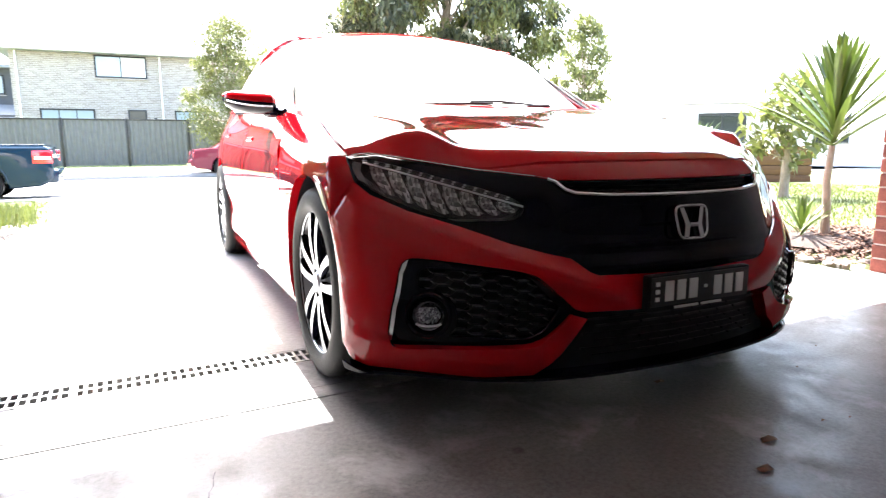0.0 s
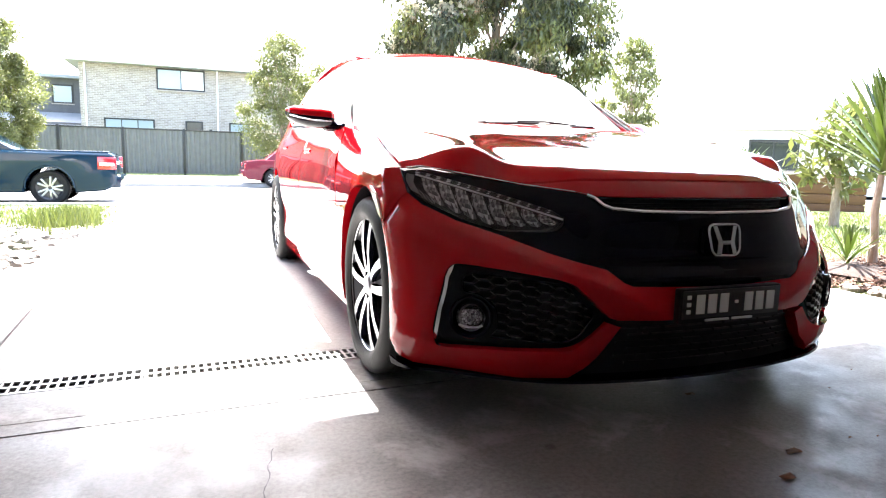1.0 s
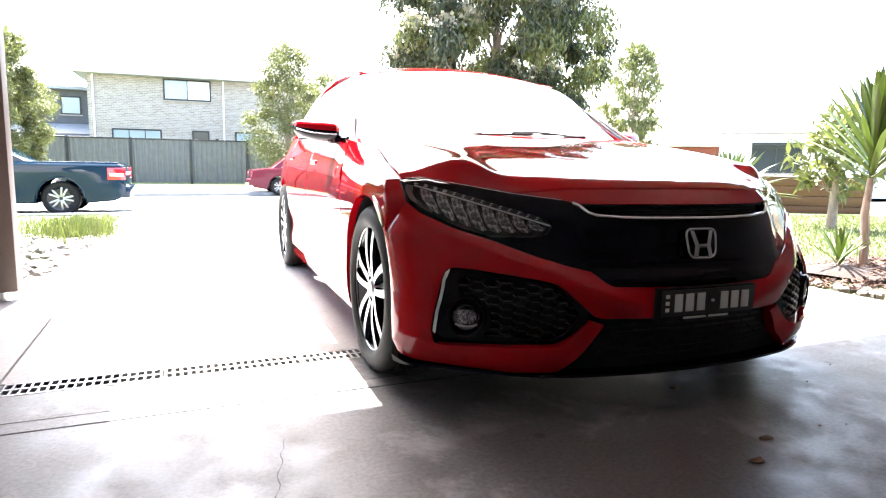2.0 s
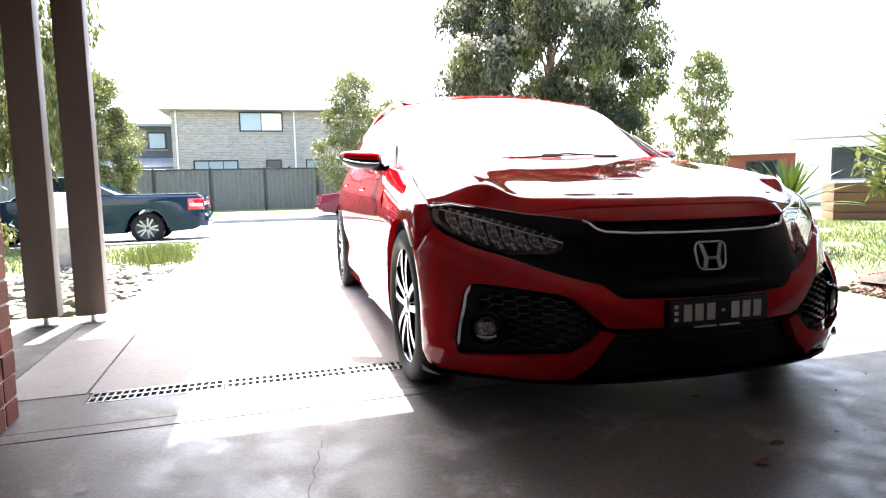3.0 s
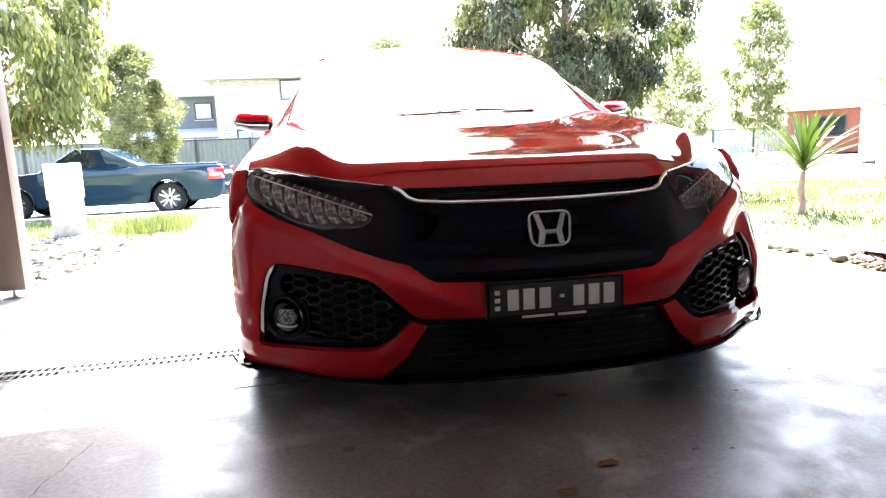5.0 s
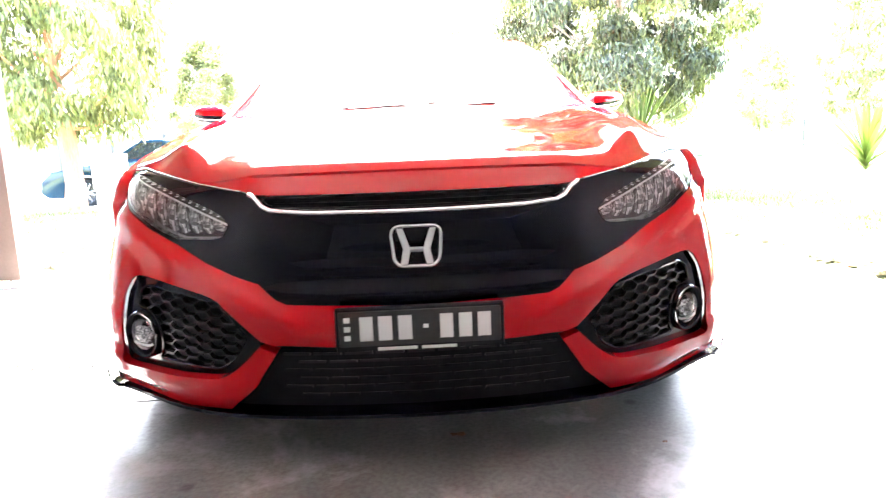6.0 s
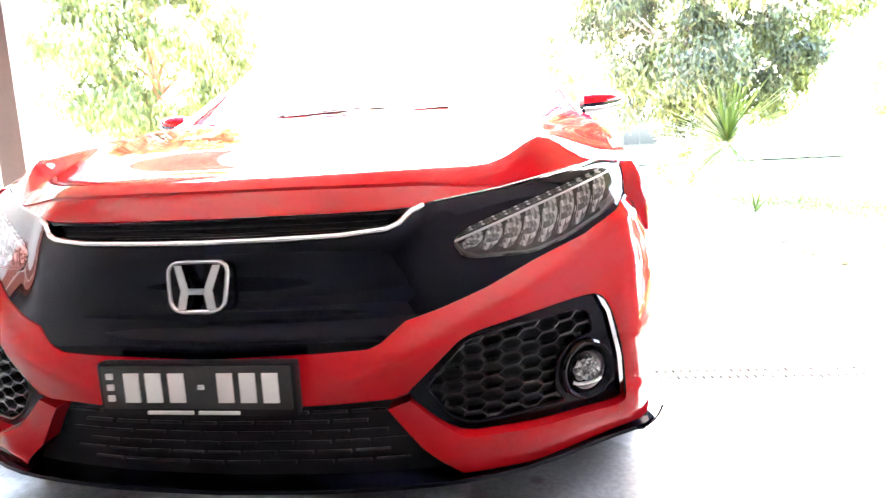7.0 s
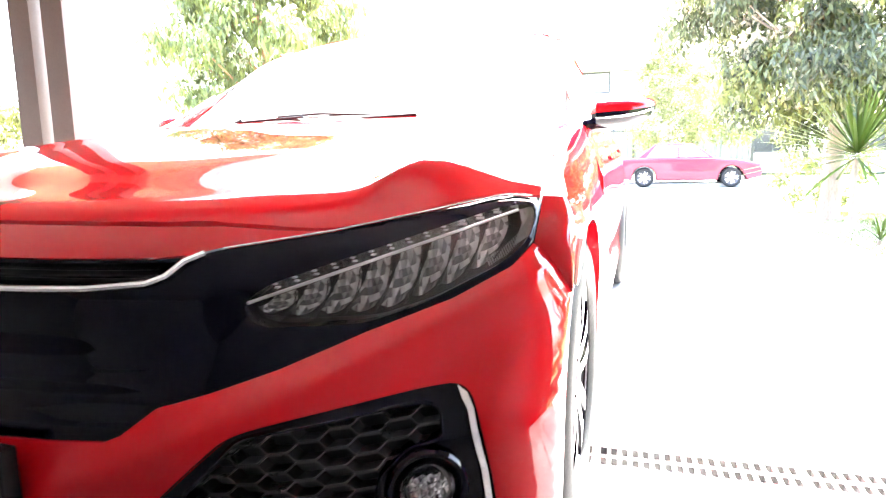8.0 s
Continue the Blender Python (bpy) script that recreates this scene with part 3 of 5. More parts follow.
for side in (1, -1):
    bm = bmesh.new()
    rows = []
    for x, z, h in ((.850, .145, .005), (.872, .145, .010), (.888, .146, .016), (.898, .148, .021), (.905, .151, .024)):
        y = front_y(x, .16) - .018
        rows.append([bm.verts.new((side * a, y, b)) for a, b in ((x + .010, z), (x + .016, z + h), (x + .010, z + h), (x - .002, z))])
    for ra, rb in zip(rows, rows[1:]):
        for k in range(4):
            bm.faces.new((ra[k], ra[(k + 1) % 4], rb[(k + 1) % 4], rb[k]))
    bm.faces.new(rows[0])
    bm.faces.new(rows[-1])
    bmesh.ops.recalc_face_normals(bm, faces=bm.faces)
    part("side_fin", bm, GLOSS_BLACK, car, "gloss black corner fin of the lip")
    back = [(.33, .165), (.84, .17), (.874, .21), (.874, .57), (.83, .62), (.60, .535), (.36, .44), (.33, .33)]
    part("bumper_backing", skin(back, on_front(side, .078), (side * .35, -.93, 0), .06, .0), SATIN_BLACK, car)

MESH_HOLE = [(.412, .345), (.487, .426), (.55, .435), (.71, .448), (.737, .436), (.744, .392), (.700, .385), (.666, .352), (.660, .300), (.682, .266), (.55, .262), (.492, .262), (.452, .284)]


def slat_span(z, poly):
    cuts = sorted(ax + (bx - ax) * (z - az) / (bz - az) for (ax, az), (bx, bz) in zip(poly, poly[1:] + poly[:1]) if (az > z) != (bz > z))
    return (cuts[0], cuts[-1]) if len(cuts) > 1 else None


for side in (1, -1):
    tilt = (side * .35, -.93, 0)
    # fog lamp surround with its wavy mesh
    inset = rounded([((a - .61) * .992 + .61, (b - .34) * .985 + .34) for a, b in FOG_HOLE], .012, 3)
    sur = part("fog_surround", skin(inset, on_front(side, .012), tilt, .024, .03, [rounded(MESH_HOLE, .012, 3)]), GLOSS_BLACK, car, "gloss black fog lamp surround with wavy mesh")
    part("mesh_back", skin(rounded(MESH_HOLE, .01, 2), on_front(side, .058), tilt, .05, .0), SATIN_BLACK, sur)
    rim_line = rounded(MESH_HOLE, .012, 3)
    part("mesh_rim", tube([(side * a, front_y(a, b) + .013, b) for a, b in rim_line], .004, 6, True), GLOSS_BLACK, sur)
    for i in range(15):
        z = .262 + i * .0132
        span = slat_span(z, MESH_HOLE)
        if not span:
            continue
        runs, x = [[]], span[0] + .003
        while x < span[1] - .002:
            ph = (x / .074 + .5 * (i % 2)) % 1.0
            dz = .0056 * max(-1, min(1, 2.2 * math.sin(2 * math.pi * ph)))
            if inside((x, z + dz), MESH_HOLE):
                runs[-1].append((x, z + dz))
            elif runs[-1]:
                runs.append([])
            x += .0038
        for run in runs:
            if len(run) < 5:
                continue
            rib, prev = bmesh.new(), None
            for x, zz in run:
                y = front_y(x, zz) + .018
                ring = [rib.verts.new((side * x, y + d, zz + h)) for d, h in ((0, -.0017), (.028, -.0010), (.028, .0010), (0, .0017))]
                if prev:
                    for k in range(4):
                        rib.faces.new((prev[k], ring[k], ring[(k + 1) % 4], prev[(k + 1) % 4]))
                prev = ring
            bmesh.ops.recalc_face_normals(rib, faces=rib.faces)
            part("mesh_slat", rib, MESH_BLACK, sur)
    strip = [(.757, .4665), (.772, .455), (.784, .432), (.806, .337), (.8145, .247), (.806, .243), (.797, .337), (.776, .430), (.766, .447)]
    part("chrome_blade", skin(strip, on_front(side, .002), tilt, .012, .012), CHROME, sur, "upright chrome trim blade")
    # fog lamp
    c = Vector((side * .728, front_y(.728, .323) - .004, .323))
    ax = Vector((side * .50, -.866, 0)).normalized()
    m = Matrix.Translation(c) @ ax.to_track_quat("X", "Z").to_matrix().to_4x4()
    fog = part("fog_lamp", lathe([(.064, -.03), (.064, .002), (.060, .008), (.054, .006), (.046, -.004), (.042, -.02)], 40, m), GLOSS_BLACK, car, "round clear fog lamp in a black bezel")
    part("inner_ring", lathe([(.0430, -.008), (.0440, -.001), (.0420, .002), (.0375, -.004)], 40, m), RING, fog, "thin bright ring")
    part("reflector", lathe([(.0, -.030), (.02, -.026), (.032, -.014), (.040, -.002)], 32, m), FACET, fog)
    facets = bmesh.new()
    grid = [[facets.verts.new(m @ Vector((-.004 + .006 * ((i * 7 + j * 5) % 4) / 3 - .003 * (j % 2), (-.033 + .0055 * i) * math.sqrt(1 - ((j - 4) / 5) ** 2), -.0224 + .0056 * j))) for j in range(9)] for i in range(13)]
    for i in range(12):
        for j in range(8):
            facets.faces.new((grid[i][j], grid[i + 1][j], grid[i + 1][j + 1], grid[i][j + 1]))
    bmesh.ops.triangulate(facets, faces=facets.faces)
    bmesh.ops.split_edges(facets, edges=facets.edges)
    part("facet_insert", facets, FACET, fog, "facetted reflector with glints painted in", 2)
    part("brow", tube([m @ Vector((.0, .034 * math.sin(k * .25), -.030 - .008 * math.cos(k * .25) + .008)) for k in range(-6, 7)], .0035, 6), WHITE_TUBE, fog)
    part("lens", lathe([(.0, .008), (.018, .007), (.032, .003), (.040, -.003)], 32, m), CLEAR, fog)
    # headlamp
    lens = lens_l
    lamp = part("headlamp", skin(lens, on_front(side, .060), tilt, .03, .0), LAMP_DARK, car, "LED headlamp with clear lens and dark housing")
    wall = bmesh.new()
    ring = [(side * a, front_y(a, b) + .005, b) for a, b in lens]
    deep = [(side * a, front_y(a, b) + .062, b) for a, b in lens]
    va, vb = [wall.verts.new(p) for p in ring], [wall.verts.new(p) for p in deep]
    for i in range(len(va)):
        j = (i + 1) % len(va)
        wall.faces.new((va[i], va[j], vb[j], vb[i]))
    part("housing", wall, LAMP_DARK, lamp)
    # a row of ribbed reflector cells under a thin white bar, small LEDs above it
    bar_z = lambda a: .607 + (a - .466) * .335
    low_z = smooth_curve([(.48, .583), (.52, .574), (.62, .572), (.70, .594), (.80, .645)])
    n = 8
    for i in range(n):
        pitch = .318 / n
        a0 = .478 + pitch * i
        shell = bmesh.new()
        rows = []
        for j in range(7):
            v = j / 6
            half_w = pitch * (.26 + .20 * math.sin(math.pi * (.22 + .66 * v)))
            lean = .016 * (v - .5) + .006 * math.sin(math.pi * v)
            row = []
            for k in range(7):
                u = k / 3 - 1
                a = a0 + pitch * .46 + lean + half_w * u
                lo, hi = low_z(a) + .008 + .006 * u * u, bar_z(a) - .004
                b = lo + (hi - lo) * v
                bowl = .013 * (1 - u * u) * (.35 + .65 * math.sin(math.pi * v))
                step = .0030 * ((k + j + i) % 2) + .0018 * ((j * 3 + i) % 3)
                row.append(shell.verts.new((side * a, front_y(a, b) + .024 - bowl + step, b)))
            rows.append(row)
        for r0, r1 in zip(rows, rows[1:]):
            for k in range(6):
                shell.faces.new((r0[k], r0[k + 1], r1[k + 1], r1[k]))
        bmesh.ops.triangulate(shell, faces=shell.faces)
        # loose facets, so each takes its own painted glint
        bmesh.ops.split_edges(shell, edges=shell.edges)
        part("reflector_cell", shell, CELL, lamp, "", 4)
        a1 = a0 + pitch * .97
        rib = [(a1 + .014 * (v - .5) + .007 * math.sin(math.pi * v), low_z(a1) + .004 + (bar_z(a1) - low_z(a1) - .008) * v) for v in (0, .25, .5, .75, 1)]
        part("cell_divider", tube([(side * a, front_y(a, b) + .010, b) for a, b in rib], .0012, 5), LAMP_DARK, lamp)
    guide = [(.468 + .345 * k / 12, bar_z(.468 + .345 * k / 12)) for k in range(13)]
    part("light_bar", tube([(side * a, front_y(a, b) + .006, b) for a, b in guide], .0030, 6), WHITE_TUBE, lamp, "thin white light guide")
    hem = [(.838, .716), (.836, .698), (.828, .676), (.806, .652), (.78, .635)]
    for k, ((a, b), (c2, d2)) in enumerate(zip(hem, hem[1:])):
        for s in range(9):
            u = s / 9
            pa, pb = a + (c2 - a) * u, b + (d2 - b) * u
            part("flute", tube([(side * pa, front_y(pa, pb) + .010, pb), (side * (pa - .007), front_y(pa - .007, pb + .012) + .016, pb + .012)], .0009, 5), FLUTED_GREY, lamp)
    part("led_shelf", skin([(.48, bar_z(.48) + .004), (.81, bar_z(.81) + .003), (.80, bar_z(.80) + .020), (.50, bar_z(.50) + .022)], on_front(side, .022), tilt, .03, .0), SPARKLE, lamp)
    part("corner_trim", skin([(.812, .664), (.834, .678), (.841, .708), (.831, .727), (.812, .722), (.820, .700)], on_front(side, .024), tilt, .01, .0), FLUTED_GREY, lamp)
    for i in range(28):
        a = .496 + .306 * (i // 2) / 13 + (.003 if i % 2 else -.001)
        b = bar_z(a) + (.0085 if i % 2 else .0150)
        w, h = (.0036, .0017) if i < 20 else (.0068, .0024)
        part("led", box((side * a - w, front_y(a, b) + .010, b - h), (side * a + w, front_y(a, b) + .018, b + h), .0015), WHITE_TUBE, lamp)
    part("lens", skin(lens, on_front(side, .0015), tilt, .02, .004), CLEAR, lamp, "clear polycarbonate lens")

# bonnet
front_line = [(x, front_y(x, hood_edge(x)) + .001) for x in (0, .1, .23, .33, .415, .46, .494, .53, .56, .61, .668, .73, .789, .82, .842)]
bonnet_half = front_line + [(.838, .72), (.828, .85), (.812, 1.0), (.79, 1.17), (.75, 1.36), (.70, 1.36), (.5, 1.24), (.25, 1.15), (0, 1.12)]
part("bonnet", skin(both(bonnet_half), on_top(), UP, .017, .012), RED, car, "glossy red bonnet with raised shoulders")
part("cowl", skin(both([(0, 1.117), (.25, 1.147), (.5, 1.237), (.70, 1.357), (.74, 1.44), (.5, 1.30), (.25, 1.22), (0, 1.19)]), lambda x, y: Vector((x, y, .905 - .02 * abs(x))), UP, .06, .0), SATIN_BLACK, car)

zf = lambda y: hood_z(side_x(y, .82) * .985, y) - .012
for side in (1, -1):
    out = (side, 0, 0)
    top = [(.60, .738), (.68, zf(.68)), (.78, zf(.78)), (.9, zf(.9)), (1.05, zf(1.05)), (1.2, zf(1.2)), (1.36, .905)]
    fender = top + [(1.33, .86), (1.24, .70), (1.20, .55), (1.185, .3), (1.18, .2), (1.125, .2)] + arch(.785, .362, -20, 135) + [(.532, .580), (.538, .615), (.546, .650), (.553, .672), (.562, .695), (.575, .716)]
    part("front_wing", skin(fender, on_side(side), out, .035, .03), RED, car)
    # the wing's corner between lamp and bumper
    inner = [(.8455, .745), (.8475, .722), (.8470, .695), (.8450, .668), (.867, .646), (.886, .614), (.903, .579)]
    outer = [(.598, .741), (.577, .716), (.564, .695), (.555, .672), (.548, .650), (.540, .615), (.534, .580)]
    corner = bmesh.new()
    rows = []
    for (a, b), (y, z) in zip(inner, outer):
        p, q = Vector((side * a, front_y(a, b) + .002, b)), Vector((side * side_x(y, z), y, z))
        rows.append([corner.verts.new(p.lerp(q, k / 5) + Vector((side * .013, -.007, 0)) * math.sin(math.pi * k / 5) * min(1, (q - p).length / .06)) for k in range(6)])
    for ra, rb in zip(rows, rows[1:]):
        for k in range(5):
            corner.faces.new((ra[k], ra[k + 1], rb[k + 1], rb[k]))
    bmesh.ops.recalc_face_normals(corner, faces=corner.faces)
    part("wing_corner", corner, RED, car, "", 60)
    ledge = bmesh.new()
    rim_in = [(.843, front_y(.843, .744) + .004), (.841, .60), (.839, .68), (.836, .78), (.826, .9), (.808, 1.05), (.786, 1.2), (.76, 1.34)]
    rim_out = [(.8455, None, .745), (None, .598, .741), (None, .68, zf(.68)), (None, .78, zf(.78)), (None, .9, zf(.9)), (None, 1.05, zf(1.05)), (None, 1.2, zf(1.2)), (None, 1.36, .905)]
    pairs = []
    for (hx, hy), (wx, wy, wz) in zip(rim_in, rim_out):
        q = Vector((wx, front_y(wx, wz) + .002, wz)) if wy is None else Vector((side_x(wy, wz), wy, wz))
        pairs.append([ledge.verts.new((side * hx, hy, hood_z(hx, hy) - .010)), ledge.verts.new((side * q.x, q.y, q.z))])
    for (a0, b0), (a1, b1) in zip(pairs, pairs[1:]):
        ledge.faces.new((a0, b0, b1, a1))
    bmesh.ops.recalc_face_normals(ledge, faces=ledge.faces)
    part("wing_ledge", ledge, RED, car, "", 60)
    part("side_marker", skin(rounded([(.541, .582), (.570, .628), (.606, .662), (.668, .682), (.640, .655), (.600, .625), (.572, .598)], .005), on_side(side, .006), out, .012, .010), AMBER, car, "small pale side marker lamp")
    liner = bmesh.new()
    ra = arch(.785, .366, -30, 210, 20)
    v0 = [liner.verts.new((side * (side_x(y, z) - .02), y, z)) for y, z in ra]
    v1 = [liner.verts.new((side * .55, y, z)) for y, z in ra]
    for i in range(len(ra) - 1):
        liner.faces.new((v0[i], v0[i + 1], v1[i + 1], v1[i]))
    liner.faces.new(v1)
    part("wheel_liner", liner, SATIN_BLACK, car)
    liner = bmesh.new()
    ra = arch(3.48, .366, -30, 210, 20)
    v0 = [liner.verts.new((side * (side_x(y, z) - .02), y, z)) for y, z in ra]
    v1 = [liner.verts.new((side * .55, y, z)) for y, z in ra]
    for i in range(len(ra) - 1):
        liner.faces.new((v0[i], v0[i + 1], v1[i + 1], v1[i]))
    liner.faces.new(v1)
    part("wheel_liner", liner, SATIN_BLACK, car)
    dent = lambda y, z: Vector((side * (side_x(y, z) - .012 * math.exp(-((z - .36) / .07) ** 2) + .010 * math.exp(-((z - .74 - .03 * (y - 1.2)) / .022) ** 2)), y, z))
    door = part("front_door", skin([(1.345, .86), (1.253, .70), (1.212, .55), (1.197, .3), (1.192, .225), (2.28, .225), (2.30, .5), (2.30, .945), (1.38, .905)], dent, out, .05, .02), RED, car)
    part("door_handle", tube([(side * (side_x(y, .80) - .004), y, .80) for y in (2.05, 2.08, 2.2, 2.23)], .013, 8), RED, door)
    rear = part("rear_door", skin([(2.312, .5), (2.292, .225), (3.09, .225)] + arch(3.48, .38, 194, 130, 8) + [(3.28, .75), (3.32, .985), (2.312, .947)], dent, out, .05, .02), RED, car)
    part("door_handle", tube([(side * (side_x(y, .83) - .004), y, .83) for y in (3.05, 3.08, 3.2, 3.23)], .013, 8), RED, rear)
    part("rear_wing", skin([(3.33, .985), (3.292, .75)] + arch(3.48, .366, 122, -14, 14) + [(3.95, .225), (4.30, .24), (4.42, .5), (4.42, .85), (4.2, .96), (3.8, 1.0)], on_side(side), out, .05, .02), RED, car)
    sill = bmesh.new()
    add_box(sill, (side * .82 - .055, 1.13, .14), (side * .82 + .055, 3.13, .222), .02)
    part("side_sill", sill, RED, car)
    g1 = [(1.47, .918), (2.27, .95), (2.27, 1.322), (2.1, 1.298), (1.95, 1.228), (1.72, 1.088)]
    part("side_window", skin(g1, on_side(side, -.006), out, .08, .004), WINDSCREEN, car)
    g2 = [(2.31, .952), (3.25, .985), (3.55, 1.05), (3.35, 1.24), (3.05, 1.31), (2.31, 1.327)]
    part("side_window", skin(g2, on_side(side, -.006), out, .08, .004), WINDSCREEN, car)
    # veiled glass here too, so the sail panel pales with painted glare
    part("sail_panel", skin([(1.345, .900), (1.47, .915), (1.72, 1.083), (1.70, 1.094), (1.52, .983)], on_side(side, -.006), out, .08, .006), WINDSCREEN, car)
    part("window_pillar", skin([(2.27, .95), (2.31, .952), (2.31, 1.327), (2.27, 1.325)], on_side(side, -.004), out, .08, .004), GLOSS_BLACK, car)
    part("belt_trim", tube([(side * (side_x(y, z) + .004), y, z) for y, z in ((1.42, .915), (1.9, .936), (2.4, .953), (3.3, .989), (3.6, 1.03))], .009, 6), GLOSS_BLACK, car)
    rail = [(.770, 1.37, .902), (.742, 1.52, 1.0), (.70, 1.72, 1.127), (.655, 1.92, 1.245), (.628, 2.06, 1.302), (.612, 2.3, 1.335), (.607, 2.7, 1.345), (.605, 3.1, 1.325), (.62, 3.5, 1.235), (.65, 3.85, 1.1), (.68, 4.1, .99)]
    part("roof_rail", tube([(side * x, y, z) for x, y, z in rail[4:]], [.004, .026, .032, .034, .045, .06, .06], 10), RED, car)
    screen = [(.790, 1.41), (.772, 1.56), (.749, 1.71), (.704, 1.91), (.642, 2.085)]
    flank = [(1.375, .885), (1.535, .945), (1.712, 1.042), (1.945, 1.180), (2.10, 1.262)]
    bm = bmesh.new()
    rows = []
    for (x, y), (fy, fz) in zip(screen, flank):
        p, q = Vector((side * x, y, roof_z(x, y) + .001)), Vector((side * (side_x(fy, fz) - .004), fy, fz))
        rows.append([bm.verts.new(p.lerp(q, k / 5) + Vector((side * .003, -.002, .005)) * math.sin(math.pi * k / 5)) for k in range(6)])
    for ra, rb in zip(rows, rows[1:]):
        for k in range(5):
            bm.faces.new((ra[k], ra[k + 1], rb[k + 1], rb[k]))
    bmesh.ops.recalc_face_normals(bm, faces=bm.faces)
    part("windscreen_pillar", bm, RED, car, "", 60)
    # door mirror
    mirror = bmesh.new()
    secs = [(.845, .035, .030, .950, 1.625), (.862, .06, .047, .954, 1.635), (.90, .072, .052, .957, 1.66), (.96, .075, .050, .962, 1.695), (1.01, .068, .042, .970, 1.725), (1.036, .05, .030, .976, 1.745), (1.050, .02, .012, .984, 1.755)]
    caps = {"cap": [], "housing": []}
    n = 20
    rings = []
    for x, hy, hz, cz, cy in secs:
        rings.append([Vector((side * x, cy + hy * math.copysign(abs(math.cos(t)) ** .95, math.cos(t)), cz + hz * math.copysign(abs(math.sin(t)) ** .9, math.sin(t)))) for t in [2 * math.pi * k / n for k in range(n)]])
    arm = part("door_mirror", tube([(side * .79, 1.58, .912), (side * .83, 1.61, .915), (side * .88, 1.65, .925)], [.022, .024, .03], 8), GLOSS_BLACK, car, "red-capped door mirror on a black arm")
    for nm, ks, mat in (("mirror_cap", range(0, 10), RED), ("mirror_housing", range(10, 20), GLOSS_BLACK)):
        mb = bmesh.new()
        grid = [[mb.verts.new(r[k % n]) for k in range(ks[0], ks[-1] + 2)] for r in rings]
        for a, b in zip(grid, grid[1:]):
            for k in range(len(a) - 1):
                mb.faces.new((a[k], a[k + 1], b[k + 1], b[k]))
        for ends in (grid[0], grid[-1]):
            mb.faces.new(ends)
        bmesh.ops.recalc_face_normals(mb, faces=mb.faces)
        part(nm, mb, mat, arm)
    part("mirror_trim", tube([(r[k][0], r[k][1] - .002, r[k][2]) for r in rings[1:-1] for k in (11,)], .004, 6), CHROME, arm)

# roof, glass, tail, interior
part("roof", skin(both([(0, 2.03), (.3, 2.045), (.58, 2.10), (.60, 2.4), (.60, 3.1), (.58, 3.45), (0, 3.5)]), on_roof(.004), UP, .06, .012), RED, car)
part("windscreen", skin(both([(0, 1.15), (.25, 1.18), (.5, 1.28), (.786, 1.44), (.747, 1.71), (.702, 1.91), (.638, 2.09), (.3, 2.04), (0, 2.025)]), on_roof(), (0, -.6, .8), .06, .004), WINDSCREEN, car, "large raked windscreen")
part("screen_band", skin(both([(0, 1.98), (.3, 1.992), (.59, 2.045), (.60, 2.085), (.3, 2.042), (0, 2.027)]), on_roof(-.006), UP, .06, .0), GLOSS_BLACK, car)
part("rear_window", skin(both([(0, 3.5), (.57, 3.46), (.60, 3.8), (.62, 4.1), (0, 4.14)]), on_roof(), UP, .08, .004), DARK_GLASS, car)
part("tailgate", skin(both([(0, .25), (.62, .25), (.68, .5), (.66, .9), (.6, .98), (0, 1.0)]), lambda x, z: Vector((x, 4.46 - .25 * x * x - .2 * max(0, z - .8), z)), (0, 1, 0), .08, .02), RED, car)
part("dashboard", box((-.66, 1.5, .7), (.66, 1.95, .90), .06), SATIN_BLACK, car)
part("undertray", slab(both([(0, .10), (.40, .10), (.58, .24), (.62, .40), (.62, 1.05), (0, 1.05)]), .010, pose(0, 0, .147)), SATIN_BLACK, car)
part("underbody", box((-.62, .34, .17), (.62, 4.35, .27), .03), SATIN_BLACK, car)
part("cabin_floor", box((-.70, 1.25, .26), (.70, 4.2, .32), .0), SATIN_BLACK, car)
part("engine_bay", box((-.50, .42, .26), (.50, 1.2, .60), .03), SATIN_BLACK, car)
for x in (-.36, .36):
    seat = part("seat", box((x - .24, 2.15, .35), (x + .24, 2.7, .52), .05), SATIN_BLACK, car)
    part("seat_back", box((x - .23, 2.62, .5), (x + .23, 2.76, 1.02), .05, pose(0, 0, 0)), SATIN_BLACK, seat)
    part("headrest", box((x - .12, 2.68, 1.04), (x + .12, 2.78, 1.20), .04), SATIN_BLACK, seat)
part("rear_bench", box((-.62, 3.2, .35), (.62, 3.5, .95), .06), SATIN_BLACK, car)
part("steering_wheel", tube([(.36 + .18 * math.cos(t), 1.98 - .05 * math.sin(t), .87 + .17 * math.sin(t)) for t in [i * math.pi / 12 for i in range(24)]], .015, 6, True), SATIN_BLACK, car)
for pts in ([(.62, 1.375), (.35, 1.245), (.05, 1.185), (-.10, 1.18)], [(.0, 1.165), (-.25, 1.195), (-.42, 1.25), (-.55, 1.32)]):
    wiper = part("wiper", tube([(x, y, roof_z(x, y) + .008) for x, y in pts], .0045, 6), SATIN_BLACK, car)
    part("wiper_arm", tube([(pts[1][0], pts[1][1], roof_z(*pts[1]) + .014), ((pts[1][0] + pts[2][0]) / 2, pts[2][1] + .01, .942), (pts[2][0], pts[2][1] - .02, .925)], .005, 6), SATIN_BLACK, wiper)


